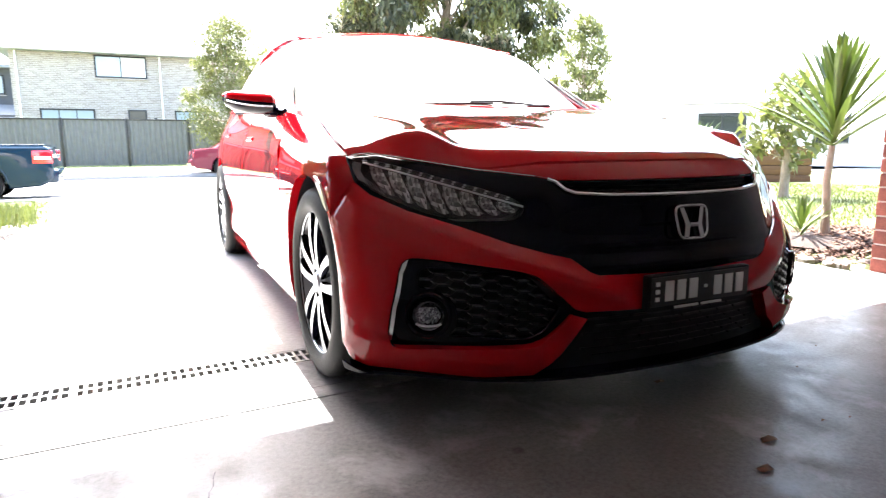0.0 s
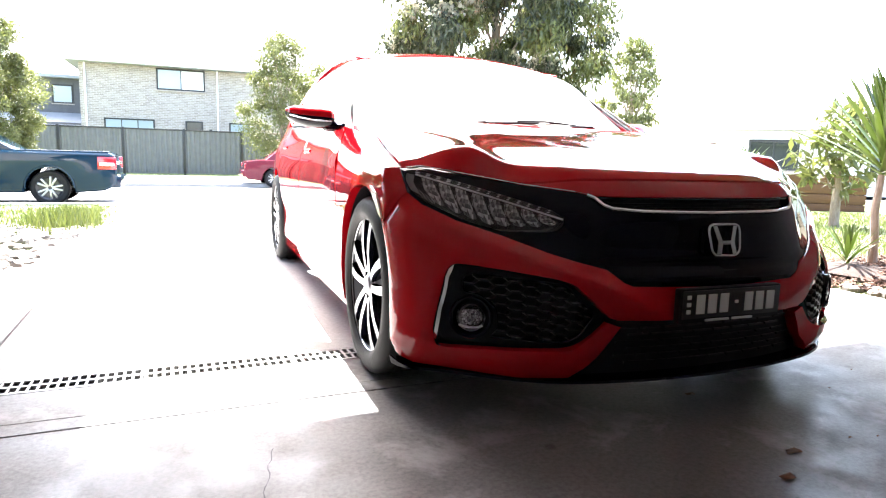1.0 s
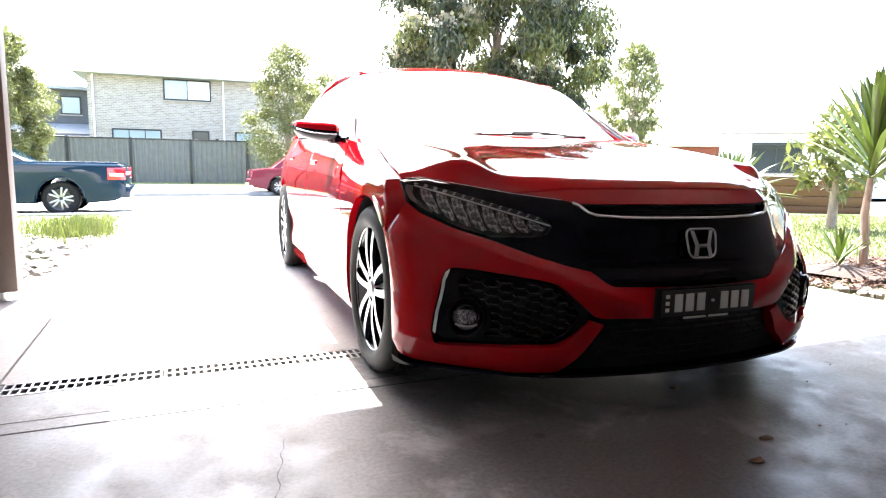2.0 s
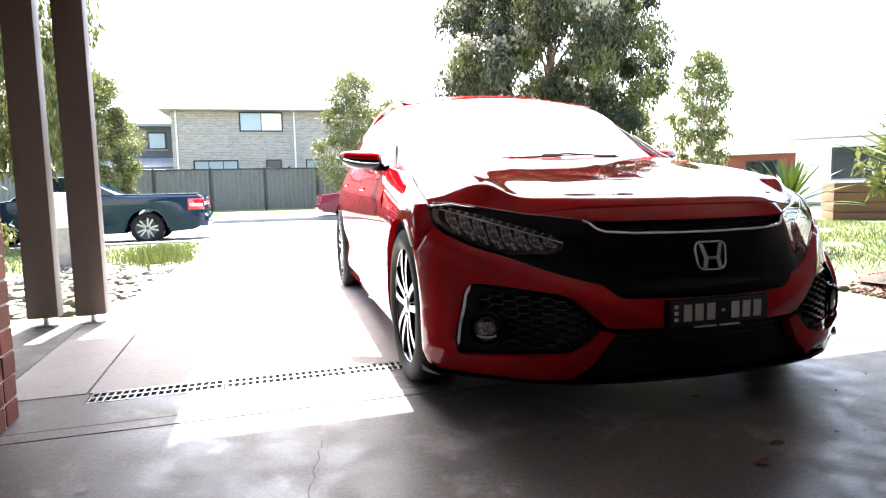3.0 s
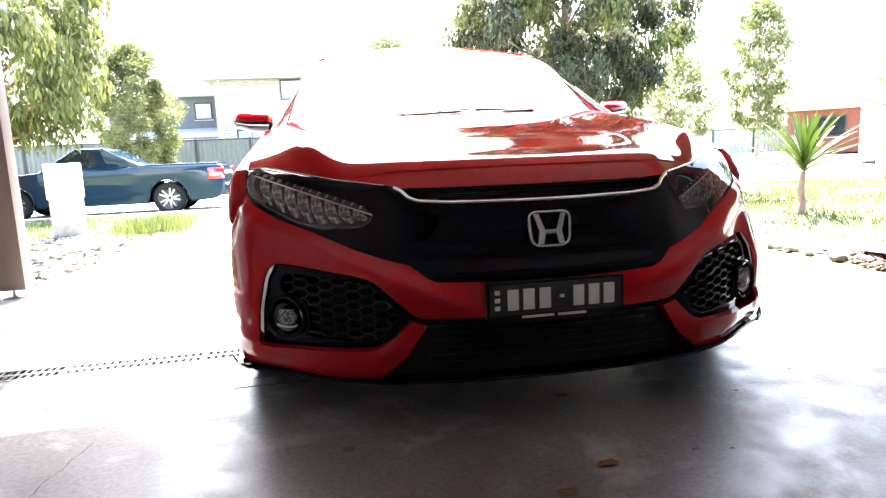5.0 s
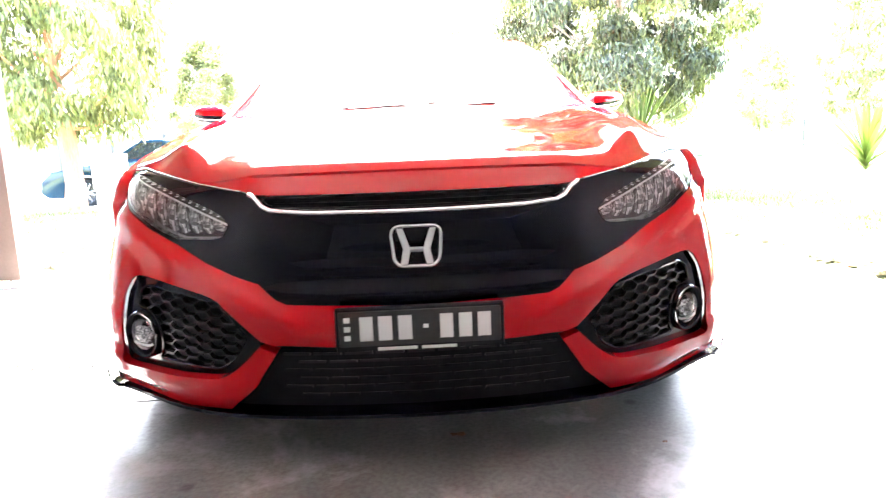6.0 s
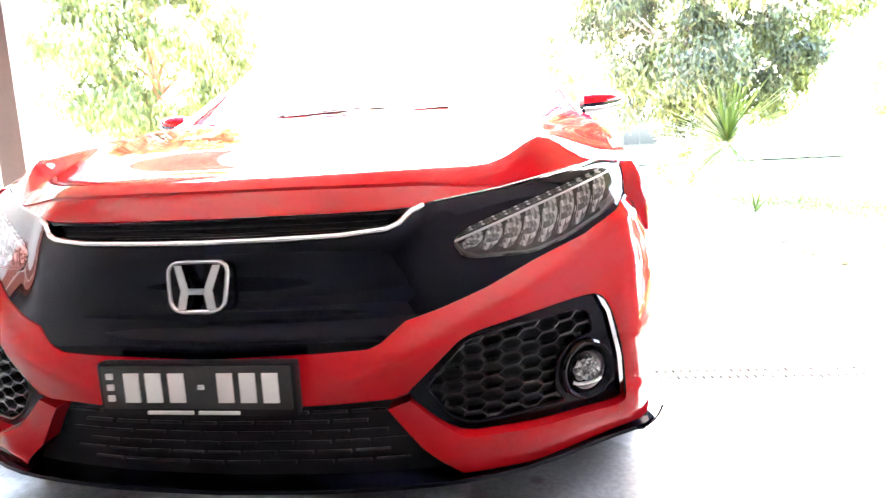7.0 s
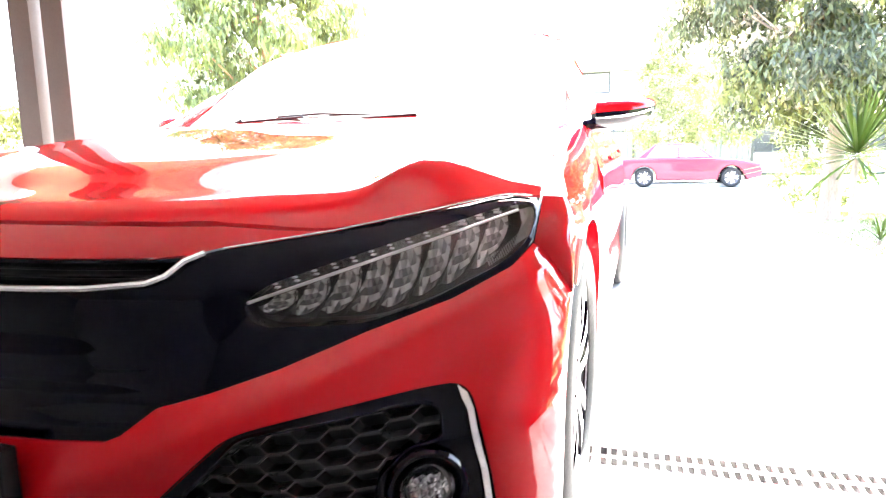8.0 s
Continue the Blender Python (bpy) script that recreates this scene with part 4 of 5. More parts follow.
def wheel(x, y, side):
    """One alloy wheel with its tyre; the outer face looks along side."""
    m = Matrix.Translation((x, y, .319)) @ Matrix.Diagonal((side, 1, 1, 1))
    hub = part("wheel", lathe([(.0, .097), (.030, .096), (.034, .090), (.06, .077), (.066, .06), (.066, .0)], 28, m), ALLOY, car, "twin-spoke alloy wheel with black insets")
    w = .110
    tread = [(.234, .085), (.238, .098), (.250, .108), (.268, .113), (.288, .109), (.305, .101), (.314, .090), (.3185, .078)]
    groove = []
    for g in (.045, .0, -.045):
        groove += [(.319, g + .006), (.312, g + .005), (.312, g - .005), (.319, g - .006)]
    back = [(r, -q) for r, q in reversed(tread)]
    part("tyre", lathe(tread + groove + back, 72, m), RUBBER, hub, "low-profile black tyre")
    part("rim_barrel", lathe([(.234, .090), (.240, .098), (.243, .092), (.236, .080), (.222, .05), (.215, .0), (.22, -.09)], 64, m), ALLOY, hub)
    part("brake_disc", lathe([(.0, .0), (.06, .004), (.142, .004), (.142, -.02), (.0, -.02)], 40, m), STEEL, hub)
    for i in range(5):
        for d in (-1, 1):
            sp = bmesh.new()
            a = radians(72 * i + 90)
            r0, r1 = .045, .236
            t0, t1 = .016 * d, .052 * d
            prof = []
            for s in range(6):
                u = s / 5
                r, t = r0 + (r1 - r0) * u, t0 + (t1 - t0) * u ** .8
                hw = .0132 - .003 * math.sin(u * math.pi) + .005 * u
                xo = .090 + .010 * math.sin(u * math.pi * .9)
                prof.append((r, t, hw, xo))
            rings = []
            for r, t, hw, xo in prof:
                q = [(xo, r, t - hw), (xo, r, t + hw), (xo - .016, r, t + hw + .005), (xo - .04, r, t + hw * .7), (xo - .04, r, t - hw * .7), (xo - .016, r, t - hw - .005)]
                rings.append([sp.verts.new((px, py * math.cos(a) - pt * math.sin(a), py * math.sin(a) + pt * math.cos(a))) for px, py, pt in q])
            for ra, rb in zip(rings, rings[1:]):
                for k in range(6):
                    f = sp.faces.new((ra[k], ra[(k + 1) % 6], rb[(k + 1) % 6], rb[k]))
                    f.material_index = 0 if k == 0 else 1
            sp.transform(m)
            bmesh.ops.recalc_face_normals(sp, faces=sp.faces)
            part("spoke", sp, [ALLOY, GLOSS_BLACK], hub)
    return hub


for y in (.785, 3.48):
    for side in (1, -1):
        wheel(side * .801, y, side)

# ---- ground, driveway, garage front ----
SITE = pose(0, 0, 0, 0, 0, 2.2)
rng = random.Random(7)
base_z = smooth_curve([(-8, 0), (3.4, 0), (7.5, -.10), (11.4, -.20), (14, -.21), (60, -.21)])


def lawn_z(x, y):
    """Lie of the land beside the drive; it is lower under the slabs."""
    z = base_z(y) if y < 60 else -.21
    if y < 11.6 and abs(x) < 2.52:
        return z - .12
    if y > 12.2 and y < 20.5:
        return z - .10
    right = max(0, min(1, (x - 2.7) / .8)) * max(0, min(1, (11 - y) / 2)) * .09
    return z - .012 + right + .012 * noise.noise((x * .7, y * .7, 0))


def axis_steps(lo, hi, step):
    n = int(round((hi - lo) / step))
    return [-600, -250, -120, -60] + [lo + step * i for i in range(n + 1)] + [60, 120, 250, 600]


gx, gy = axis_steps(-20, 24, .4), axis_steps(-9, 34, .4)
bm = bmesh.new()
grid = [[bm.verts.new(SITE @ Vector((x, y, lawn_z(x, y)))) for y in gy] for x in gx]
for i in range(len(gx) - 1):
    for j in range(len(gy) - 1):
        bm.faces.new((grid[i][j], grid[i + 1][j], grid[i + 1][j + 1], grid[i][j + 1]))
ground = tagged(link_mesh("ground", bm, GRASS_BASE), "sunlit lawn and nature strip soil around the drive", "ground", kind="structure")


def sheet(x0, x1, y0, y1, z, depth=.1, ny=1, gap=.004):
    bm = bmesh.new()
    ys = [y0 + gap + (y1 - y0 - 2 * gap) * i / ny for i in range(ny + 1)]
    rows = []
    for y in ys:
        zz = z(y) if callable(z) else z
        rows.append([bm.verts.new(SITE @ Vector(p)) for p in ((x0 + gap, y, zz), (x1 - gap, y, zz), (x1 - gap, y, zz - depth), (x0 + gap, y, zz - depth))])
    for a, b in zip(rows, rows[1:]):
        for k in range(4):
            bm.faces.new((a[k], a[(k + 1) % 4], b[(k + 1) % 4], b[k]))
    bm.faces.new(rows[0])
    bm.faces.new(rows[-1])
    bmesh.ops.recalc_face_normals(bm, faces=bm.faces)
    return bm


floor = tagged(link_mesh("floor", sheet(-2.9, 2.95, -5.4, .612, 0.0), SHADED_FLOOR), "worn and stained grey concrete garage floor, its colour darkened for shade", "floor", kind="structure")
drive = tagged(link_mesh("driveway", sheet(-2.5, 2.5, 1.1, 11.6, lambda y: base_z(y) - .03, .08, 20), CONCRETE), "bright sunlit pale concrete driveway", "driveway", kind="structure")
part("slab", sheet(-2.67, 2.62, .612, .700, .001), SHADED_FLOOR, drive)
part("slab", sheet(-2.67, 2.62, .700, .962, .0), SHADED_FLOOR, drive)
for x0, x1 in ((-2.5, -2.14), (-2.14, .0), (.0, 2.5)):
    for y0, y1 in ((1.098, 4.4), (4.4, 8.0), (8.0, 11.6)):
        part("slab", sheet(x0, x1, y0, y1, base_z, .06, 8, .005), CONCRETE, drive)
# porch slabs take the same shade-darkened concrete
part("slab", sheet(-4.2, -2.5, .88, 2.95, -.004, .08), SHADED_FLOOR, drive)
part("slab", sheet(-2.67, -2.12, .958, 1.102, -.003, .08), SHADED_FLOOR, drive)

# slotted drain across the opening
drain = thing("drain_channel", "slotted steel drain grate across the driveway", "drain", SITE @ pose(0, 1.03, 0))
part("trough", box((-2.12, -.062, -.06), (2.5, .062, -.035)), SATIN_BLACK, drain)
for s in range(9):
    bm = bmesh.new()
    x0 = -2.12 + s * .513
    for y in (-.060, 0, .060):
        add_box(bm, (x0 + .002, y - .007, -.018), (x0 + .511, y + .007, .001))
    # first grate lies in shade: thinner bars widen its dark slots
    w = .0105 if s else .0075
    for k in range(19):
        add_box(bm, (x0 + .002 + k * .0278, -.060, -.016), (x0 + .002 + k * .0278 + w, .060, .000))
    # shade and sun by material: first grate darker steel, sunlit ones pale concrete
    part("grate", bm, CONCRETE if s > 0 else STEEL, drain)

# crack and spots on the floor
crack = [(-1.285 - .004 * i + .012 * noise.noise((i * .31, 4.2, 0)) + .005 * noise.noise((i * 1.3, 1.7, 0)), .245 - .022 * i) for i in range(21)]
bm = bmesh.new()
va = [bm.verts.new((x - .0010 - .0007 * (i % 2), y, .0015)) for i, (x, y) in enumerate(crack)]
vb = [bm.verts.new((x + .0010 + .0012 * (i % 3 == 0), y + .002, .0015)) for i, (x, y) in enumerate(crack)]
for i in range(len(crack) - 1):
    bm.faces.new((va[i], vb[i], vb[i + 1], va[i + 1]))
part("crack", bm, SATIN_BLACK, floor)
for k, (x, y, s) in enumerate(((.09, .21, .022), (.38, -.23, .007), (.29, -.21, .009), (.05, -.22, .028), (-.09, -.32, .027), (.62, .1, .007), (.9, .22, .006), (-.5, -.62, .006), (.2, -.5, .006))):
    bm = bmesh.new()
    n = 7
    vs = [bm.verts.new((x + s * (1 + .3 * math.sin(3 * i + k)) * math.cos(2 * math.pi * i / n), y + s * .55 * math.sin(2 * math.pi * i / n), .003 + .004 * (i % 2))) for i in range(n)]
    top = bm.verts.new((x, y, .008))
    for i in range(n):
        bm.faces.new((vs[i], vs[(i + 1) % n], top))
    tagged(link_mesh("dry_leaf", bm, TIMBER), "small dark dried leaf lying on the concrete", "leaf", "fallen leaves")


def wall(name, lo, hi, mat, label, cat="wall"):
    return tagged(link_mesh(name, box(lo, hi, 0, SITE), mat), label, cat, kind="structure")


wall("wall_west", (-2.9, -5.4, 0), (-2.67, .88, 2.6), PLASTER, "plain plastered garage side wall")
wall("wall_east", (2.95, -5.4, 0), (3.15, .66, 2.6), PLASTER, "plain plastered garage side wall")
wall("wall_south", (-2.9, -5.6, 0), (3.15, -5.4, 2.6), PLASTER, "plain plastered garage back wall")
wall("ceiling", (-2.9, -5.6, 2.6), (3.15, .66, 2.7), CEILING_WHITE, "plain plasterboard garage ceiling", "ceiling")
wall("lintel", (-2.67, .66, 2.22), (2.95, .9, 2.7), BROWN_STEEL, "dark lintel over the garage opening", "lintel")
wall("eave", (-1.57, 1.74, 2.33), (4.2, 1.82, 2.55), BROWN_STEEL, "dark fascia of the garage eave", "eave")
wall("soffit", (-1.57, .9, 2.38), (4.2, 1.74, 2.42), BROWN_STEEL, "dark soffit under the garage eave", "soffit")
wall("garage_roof", (-2.9, -5.9, 2.72), (4.2, 1.82, 2.8), ROOF_GREY, "grey sheet roof over the garage", "roof")
wall("porch_roof", (-4.4, .90, 2.44), (-1.57, 3.62, 2.62), BROWN_STEEL, "dark roof of the entry porch beside the garage", "roof")
wall("porch_wall", (-4.4, .86, -.02), (-4.2, 3.3, 2.44), PLASTER, "plain rendered wall closing the entry porch")
wall("house_wall", (-7.0, .60, 0), (-2.9, .86, 2.6), PLASTER, "plain house wall beside the entry porch")

# posts of the porch, on steel pins
for x in (-2.46, -2.725):
    post = thing("porch_post", "brown painted square porch post on a steel pin", "post", SITE @ pose(x, 2.69, 0), "porch posts")
    part("shaft", box((-.085, -.06, .055), (.085, .06, 2.44), .004), BROWN_STEEL, post)
    part("pin", tube([(0, 0, -.01), (0, 0, .07)], .016, 10), STEEL, post)
    part("foot_plate", box((-.05, -.05, -.004), (.05, .05, .006), .002), STEEL, post)


def brick_pillar(x0, x1, y0, y1, label):
    p = tagged(link_mesh("brick_pillar", box((x0 + .006, y0 + .006, 0), (x1 - .006, y1 - .006, 2.22), 0, SITE), MORTAR), label, "pillar", kind="structure")
    meshes = {}
    for c in range(26):
        z0 = .004 + c * .0855
        rows = [(x0, x0 + .23), (x0 + .24, x1)] if c % 2 else [(x0, x0 + .11), (x0 + .12, x1)]
        for a, b in rows:
            for ya, yb in ((y0, y0 + .11), (y1 - .11, y1)):
                key = round(b - a, 3)
                if key not in meshes:
                    bm = box((-(b - a) / 2, -.055, -.038), ((b - a) / 2, .055, .038), .004)
                    me = bpy.data.meshes.new("brick")
                    bm.to_mesh(me)
                    bm.free()
                    me.materials.append(BRICK)
                    meshes[key] = me
                ob = new("brick", meshes[key])
                ob.parent = p
                ob.matrix_local = SITE @ pose((a + b) / 2 + rng.uniform(-.002, .002), (ya + yb) / 2 + rng.uniform(-.002, .002), z0 + .038)


# ---- plants ----
def blades(name, spots, mat, h0, h1, w, lean, label, cat):
    """Many thin upright blades at the spots, one mesh."""
    n = len(spots)
    pts = np.array(spots)
    r = np.random.RandomState(3)
    ang, h = r.uniform(0, 2 * np.pi, n), r.uniform(h0, h1, n)
    d = np.stack([np.cos(ang), np.sin(ang), np.zeros(n)], 1)
    tip = pts + np.stack([r.uniform(-lean, lean, n), r.uniform(-lean, lean, n), h], 1)
    mid = pts * .5 + tip * .5 + np.stack([np.zeros(n), np.zeros(n), h * .12], 1)
    co = np.stack([pts - d * w, pts + d * w, mid + d * w * .8, mid - d * w * .8, tip], 1).reshape(-1, 3)
    faces = []
    for i in range(n):
        k = i * 5
        faces += [(k, k + 1, k + 2, k + 3), (k + 3, k + 2, k + 4)]
    me = bpy.data.meshes.new(name)
    me.from_pydata(co.tolist(), [], faces)
    me.materials.append(mat)
    return tagged(new(name, me), label, cat, kind="stuff")


def leaf_cloud(name, centres, size, mat, parent, hang=.5, seed=1, long=3.2):
    """Long drooping leaves about the centres, one mesh: (x, y, z, radius, count)."""
    r = np.random.RandomState(seed)
    co, faces = [], []
    for cx, cy, cz, rad, count in centres:
        u = r.normal(size=(count, 3))
        u /= np.linalg.norm(u, axis=1)[:, None]
        p = np.array((cx, cy, cz)) + u * (rad * r.uniform(.12, 1.3, count) ** .75)[:, None] * np.array((1, 1, .85))
        d = r.normal(size=(count, 3)) * .75
        d[:, 2] -= hang * 1.6
        d /= np.linalg.norm(d, axis=1)[:, None]
        s = np.cross(d, r.normal(size=(count, 3)))
        s /= np.linalg.norm(s, axis=1)[:, None] + 1e-9
        L = size * r.uniform(.6, 1.4, count)[:, None]
        W = L / long * .5
        quad = np.stack([p, p + d * L * .45 + s * W, p + d * L, p + d * L * .45 - s * W], 1)
        k0 = len(co)
        co += quad.reshape(-1, 3).tolist()
        faces += [(k0 + 4 * i, k0 + 4 * i + 1, k0 + 4 * i + 2, k0 + 4 * i + 3) for i in range(count)]
    me = bpy.data.meshes.new(name)
    me.from_pydata(co, [], faces)
    me.materials.append(mat)
    ob = new(name, me)
    ob.parent = parent
    return ob


def tree(name, x, y, height, spread, bottom, label, leaf=.14, count=9000, bark=BARK_RED, mat=LEAF, seed=1, hang=.6, trunk=.13, blossom=0, lean=(0, 0), clumps=46, two=LEAF_BRIGHT):
    r = random.Random(seed)
    z0 = lawn_z(x, y)
    t = thing(name, label, "tree", pose(x, y, z0 - .02))
    top = Vector((lean[0], lean[1], height * .55))
    stem = [Vector((0, 0, 0)), Vector((.03, .02, .5)), top * .45 + Vector((.05, .0, 0)), top * .75, top]
    part("trunk", tube(stem, [trunk * 1.25, trunk, trunk * .85, trunk * .65, trunk * .4], 10), bark, t)
    cs = []
    for i in range(clumps):
        u = (i + .5) / clumps
        a = i * 2.39996 + r.uniform(-.4, .4)
        zz = bottom + (height - bottom) * u
        env = math.sin(math.pi * min(1, .12 + .86 * u)) ** .65
        rr = spread * env * math.sqrt(r.uniform(.04, 1.0))
        c = Vector((lean[0] + rr * math.cos(a), lean[1] + rr * math.sin(a), zz + r.uniform(-.15, .15) * height * .2))
        cs.append((c, spread * r.uniform(.20, .40) * math.sqrt(46 / max(46, clumps))))
    for c, rad in cs[::3 if clumps < 70 else 9]:
        s = stem[2].lerp(stem[4], min(1, max(0, (c.z - bottom) / (height - bottom))))
        m = s.lerp(c, .5) + Vector((0, 0, -.12))
        part("limb", tube([s, m, c], [trunk * (.42 if clumps < 70 else .24), trunk * (.25 if clumps < 70 else .14), trunk * .06], 6), bark, t)
    per = count // clumps
    cut = int(clumps * .6)
    order = list(range(clumps))
    r.shuffle(order)
    leaf_cloud("crown", [(*cs[k][0], cs[k][1], per) for k in order[:cut]], leaf, mat, t, hang, seed)
    leaf_cloud("crown", [(*cs[k][0], cs[k][1], per) for k in order[cut:]], leaf, two, t, hang, seed + 9)
    if blossom:
        leaf_cloud("blossom", [(*(cs[k][0] + Vector((0, 0, cs[k][1] * .5))), cs[k][1] * .7, blossom) for k in order[::3]], leaf * .8, BLOSSOM, t, .1, seed + 4, 1.3)
    return t


BLOSSOM = leaf_mat("cream_blossom", (0.32, 0.30, 0.21), (0.56, 0.53, 0.40), 3.0, .3)


def sword_plant(name, x, y, trunk_h, reach, leaves, label, seed=1, droop=.5, up=.35, width=.028, trunk_r=.035, stem_up=.16):
    r = random.Random(seed)
    z0 = lawn_z(x, y) if abs(x) > 2.5 or y > 11 else 0
    t = thing(name, label, "plant", pose(x, y, z0 - .01))
    stem = [(0, 0, 0), (.01, .0, trunk_h * .35), (-.012, .01, trunk_h * .7), (0, 0, trunk_h + .06)]
    part("trunk", tube(stem, [trunk_r * 1.35, trunk_r, trunk_r * 1.05, trunk_r * .8], 10), BARK, t)
    shapes = []
    for s in range(6):
        bm = bmesh.new()
        L, k = reach * (.75 + .11 * s), 7
        left, mid, right = [], [], []
        for i in range(k + 1):
            u = i / k
            w = width * (.55 + .9 * u) * (1 - u) ** .55 if u < 1 else 0
            bend = droop * (.12 + .16 * s) * u * u * L
            px, pz = L * u, -bend
            left.append(bm.verts.new((px, w, pz + w * .35)))
            mid.append(bm.verts.new((px, 0, pz)))
            right.append(bm.verts.new((px, -w, pz + w * .35)))
        for i in range(k):
            bm.faces.new((left[i], mid[i], mid[i + 1], left[i + 1]))
            bm.faces.new((mid[i], right[i], right[i + 1], mid[i + 1]))
        bmesh.ops.remove_doubles(bm, verts=bm.verts, dist=1e-5)
        me = bpy.data.meshes.new("leaf")
        bm.to_mesh(me)
        bm.free()
        me.materials.append(SWORD)
        me.polygons.foreach_set("use_smooth", [True] * len(me.polygons))
        shapes.append(me)
    for i in range(leaves):
        u = i / leaves
        ob = new("leaf", shapes[min(5, int(u * 6))])
        ob.parent = t
        pitch = 84 - (84 - (90 * up - 30)) * u ** .9 + r.uniform(-7, 7)
        ob.matrix_local = pose(0, 0, trunk_h + .05 + stem_up * (1 - u) * reach, 0, 0, i * 137.5 + r.uniform(-12, 12)) @ pose(trunk_r * .5, 0, 0, 0, -pitch, 0)
    return t


def stones(name, x0, x1, y0, y1, count, lo, hi, label, seed):
    """A bed of flat irregular stones, one mesh."""
    r = random.Random(seed)
    co, faces = [], []
    for _ in range(count):
        x, y, s = r.uniform(x0, x1), r.uniform(y0, y1), r.uniform(lo, hi)
        z = lawn_z(x, y)
        n, a0 = 7, r.uniform(0, 6)
        rad = [s * r.uniform(.7, 1.15) for _ in range(n)]
        asp, rot, hgt = r.uniform(.5, .9), r.uniform(0, 6), s * r.uniform(.35, .6)
        k = len(co)
        for ring, (f, h) in enumerate(((1.0, -.01), (1.0, hgt * .55), (.68, hgt))):
            for i in range(n):
                a = a0 + 2 * math.pi * i / n
                u, v = rad[i] * f * math.cos(a), rad[i] * f * asp * math.sin(a)
                co.append((x + u * math.cos(rot) - v * math.sin(rot), y + u * math.sin(rot) + v * math.cos(rot), z + h + r.uniform(-.1, .1) * s * (ring > 0)))
        for ring in range(2):
            for i in range(n):
                j = (i + 1) % n
                faces.append((k + ring * n + i, k + ring * n + j, k + (ring + 1) * n + j, k + (ring + 1) * n + i))
        faces.append(tuple(k + 2 * n + i for i in range(n)))
    me = bpy.data.meshes.new(name)
    me.from_pydata(co, [], faces)
    me.materials.append(STONE_BED)
    return tagged(new(name, me), label, "stones", kind="stuff")


STONE_BED = leaf_mat("pale_garden_stone", (0.065, 0.055, 0.047), (0.21, 0.19, 0.17), 5.0, 0.0, .85)
stones("garden_stones", -4.1, -2.56, 2.95, 6.9, 620, .03, .09, "bed of pale flat garden stones beside the driveway", 2)
stones("edging_stones", 2.58, 2.84, 1.15, 2.2, 60, .025, .06, "pale flat stones edging the garden bed", 5)
stones("edging_stones", 2.58, 2.85, 2.2, 6.5, 70, .02, .05, "pale flat stones edging the lawn", 6)

tree("gum_tree", 3.2, 8.3, 5.9, 1.98, 1.35, "broad gum tree with drooping leaves and cream blossom", .092, 135000, seed=3, blossom=300, bark=BARK, hang=1.0, trunk=.11, clumps=200)
tree("gum_tree", -7.0, 11.8, 6.4, 2.3, 1.75, "weeping gum tree with reddish bark on the nature strip", .17, 40000, seed=5, blossom=50, hang=1.6, trunk=.19, clumps=120, mat=LEAF_BRIGHT, lean=(-.1, 0))
tree("street_tree", 1.75, 24.6, 5.6, 1.55, .9, "bushy pale green street tree before the fence", .12, 26000, seed=8, blossom=40, bark=BARK, mat=LEAF_BRIGHT, hang=.3)
tree("street_tree", -7.9, 24.2, 5.4, 1.65, .5, "dense rounded street tree behind the parked ute", .11, 70000, seed=11, bark=BARK, mat=LEAF_BRIGHT, hang=.3, blossom=14, clumps=80)
tree("tall_gum", 18.2, 24.0, 7.0, 1.4, 1.6, "slender distant gum tree with gaps in its crown", .24, 7000, seed=14, bark=BARK, mat=LEAF_BRIGHT, hang=.9, trunk=.1, clumps=64)
tree("tall_gum", 15.2, 25.5, 4.8, 1.7, 1.4, "small distant gum tree", .22, 5500, seed=15, bark=BARK, mat=LEAF_BRIGHT, hang=.6, trunk=.1, clumps=30)
tree("street_tree", 3.9, 26.5, 5.0, 1.6, 1.6, "thin pale tree before the far houses", .2, 4000, seed=21, bark=BARK, mat=LEAF_BRIGHT, clumps=28)
tree("garden_shrub", 3.6, 10.6, 2.3, .8, .2, "bright rounded shrub under the gum tree", .09, 5000, seed=23, bark=BARK, mat=LEAF_BRIGHT, trunk=.03, clumps=24)
tree("garden_shrub", -3.95, 3.4, 1.35, .55, .05, "small dark green shrub beside the porch posts", .06, 7000, seed=24, bark=BARK, mat=LEAF_BRIGHT, trunk=.02, clumps=20)
tree("frangipani", 6.0, 4.1, 1.45, .5, .55, "small multi-stemmed garden tree with bright leaves", .16, 900, seed=26, bark=BARK, mat=LEAF_BRIGHT, trunk=.05, clumps=16, hang=.1)

sword_plant("yucca", 3.17, 1.70, .66, .56, 58, "tall yucca with sword leaves on a slim grey trunk", 2, .12, .72, .033, .028, .75)
sword_plant("yucca", 3.62, 3.48, .34, .54, 52, "spiky young yucca on a short trunk in the lawn", 4, .3, .5, .028, .03, .3)
sword_plant("yucca", 3.22, 7.4, .72, .98, 96, "spiky yucca at the edge of the drive under the gum", 6, .15, .12, .022, .036)
sword_plant("flax_clump", 3.02, 1.78, .02, .28, 22, "low green flax clump at the yucca's foot", 8, .2, .7, .018, .03, .4)
sword_plant("flax_clump", 2.95, 5.6, .02, .26, 20, "low spiky flax clump beside the drive", 9, .3, .6, .014, .02)

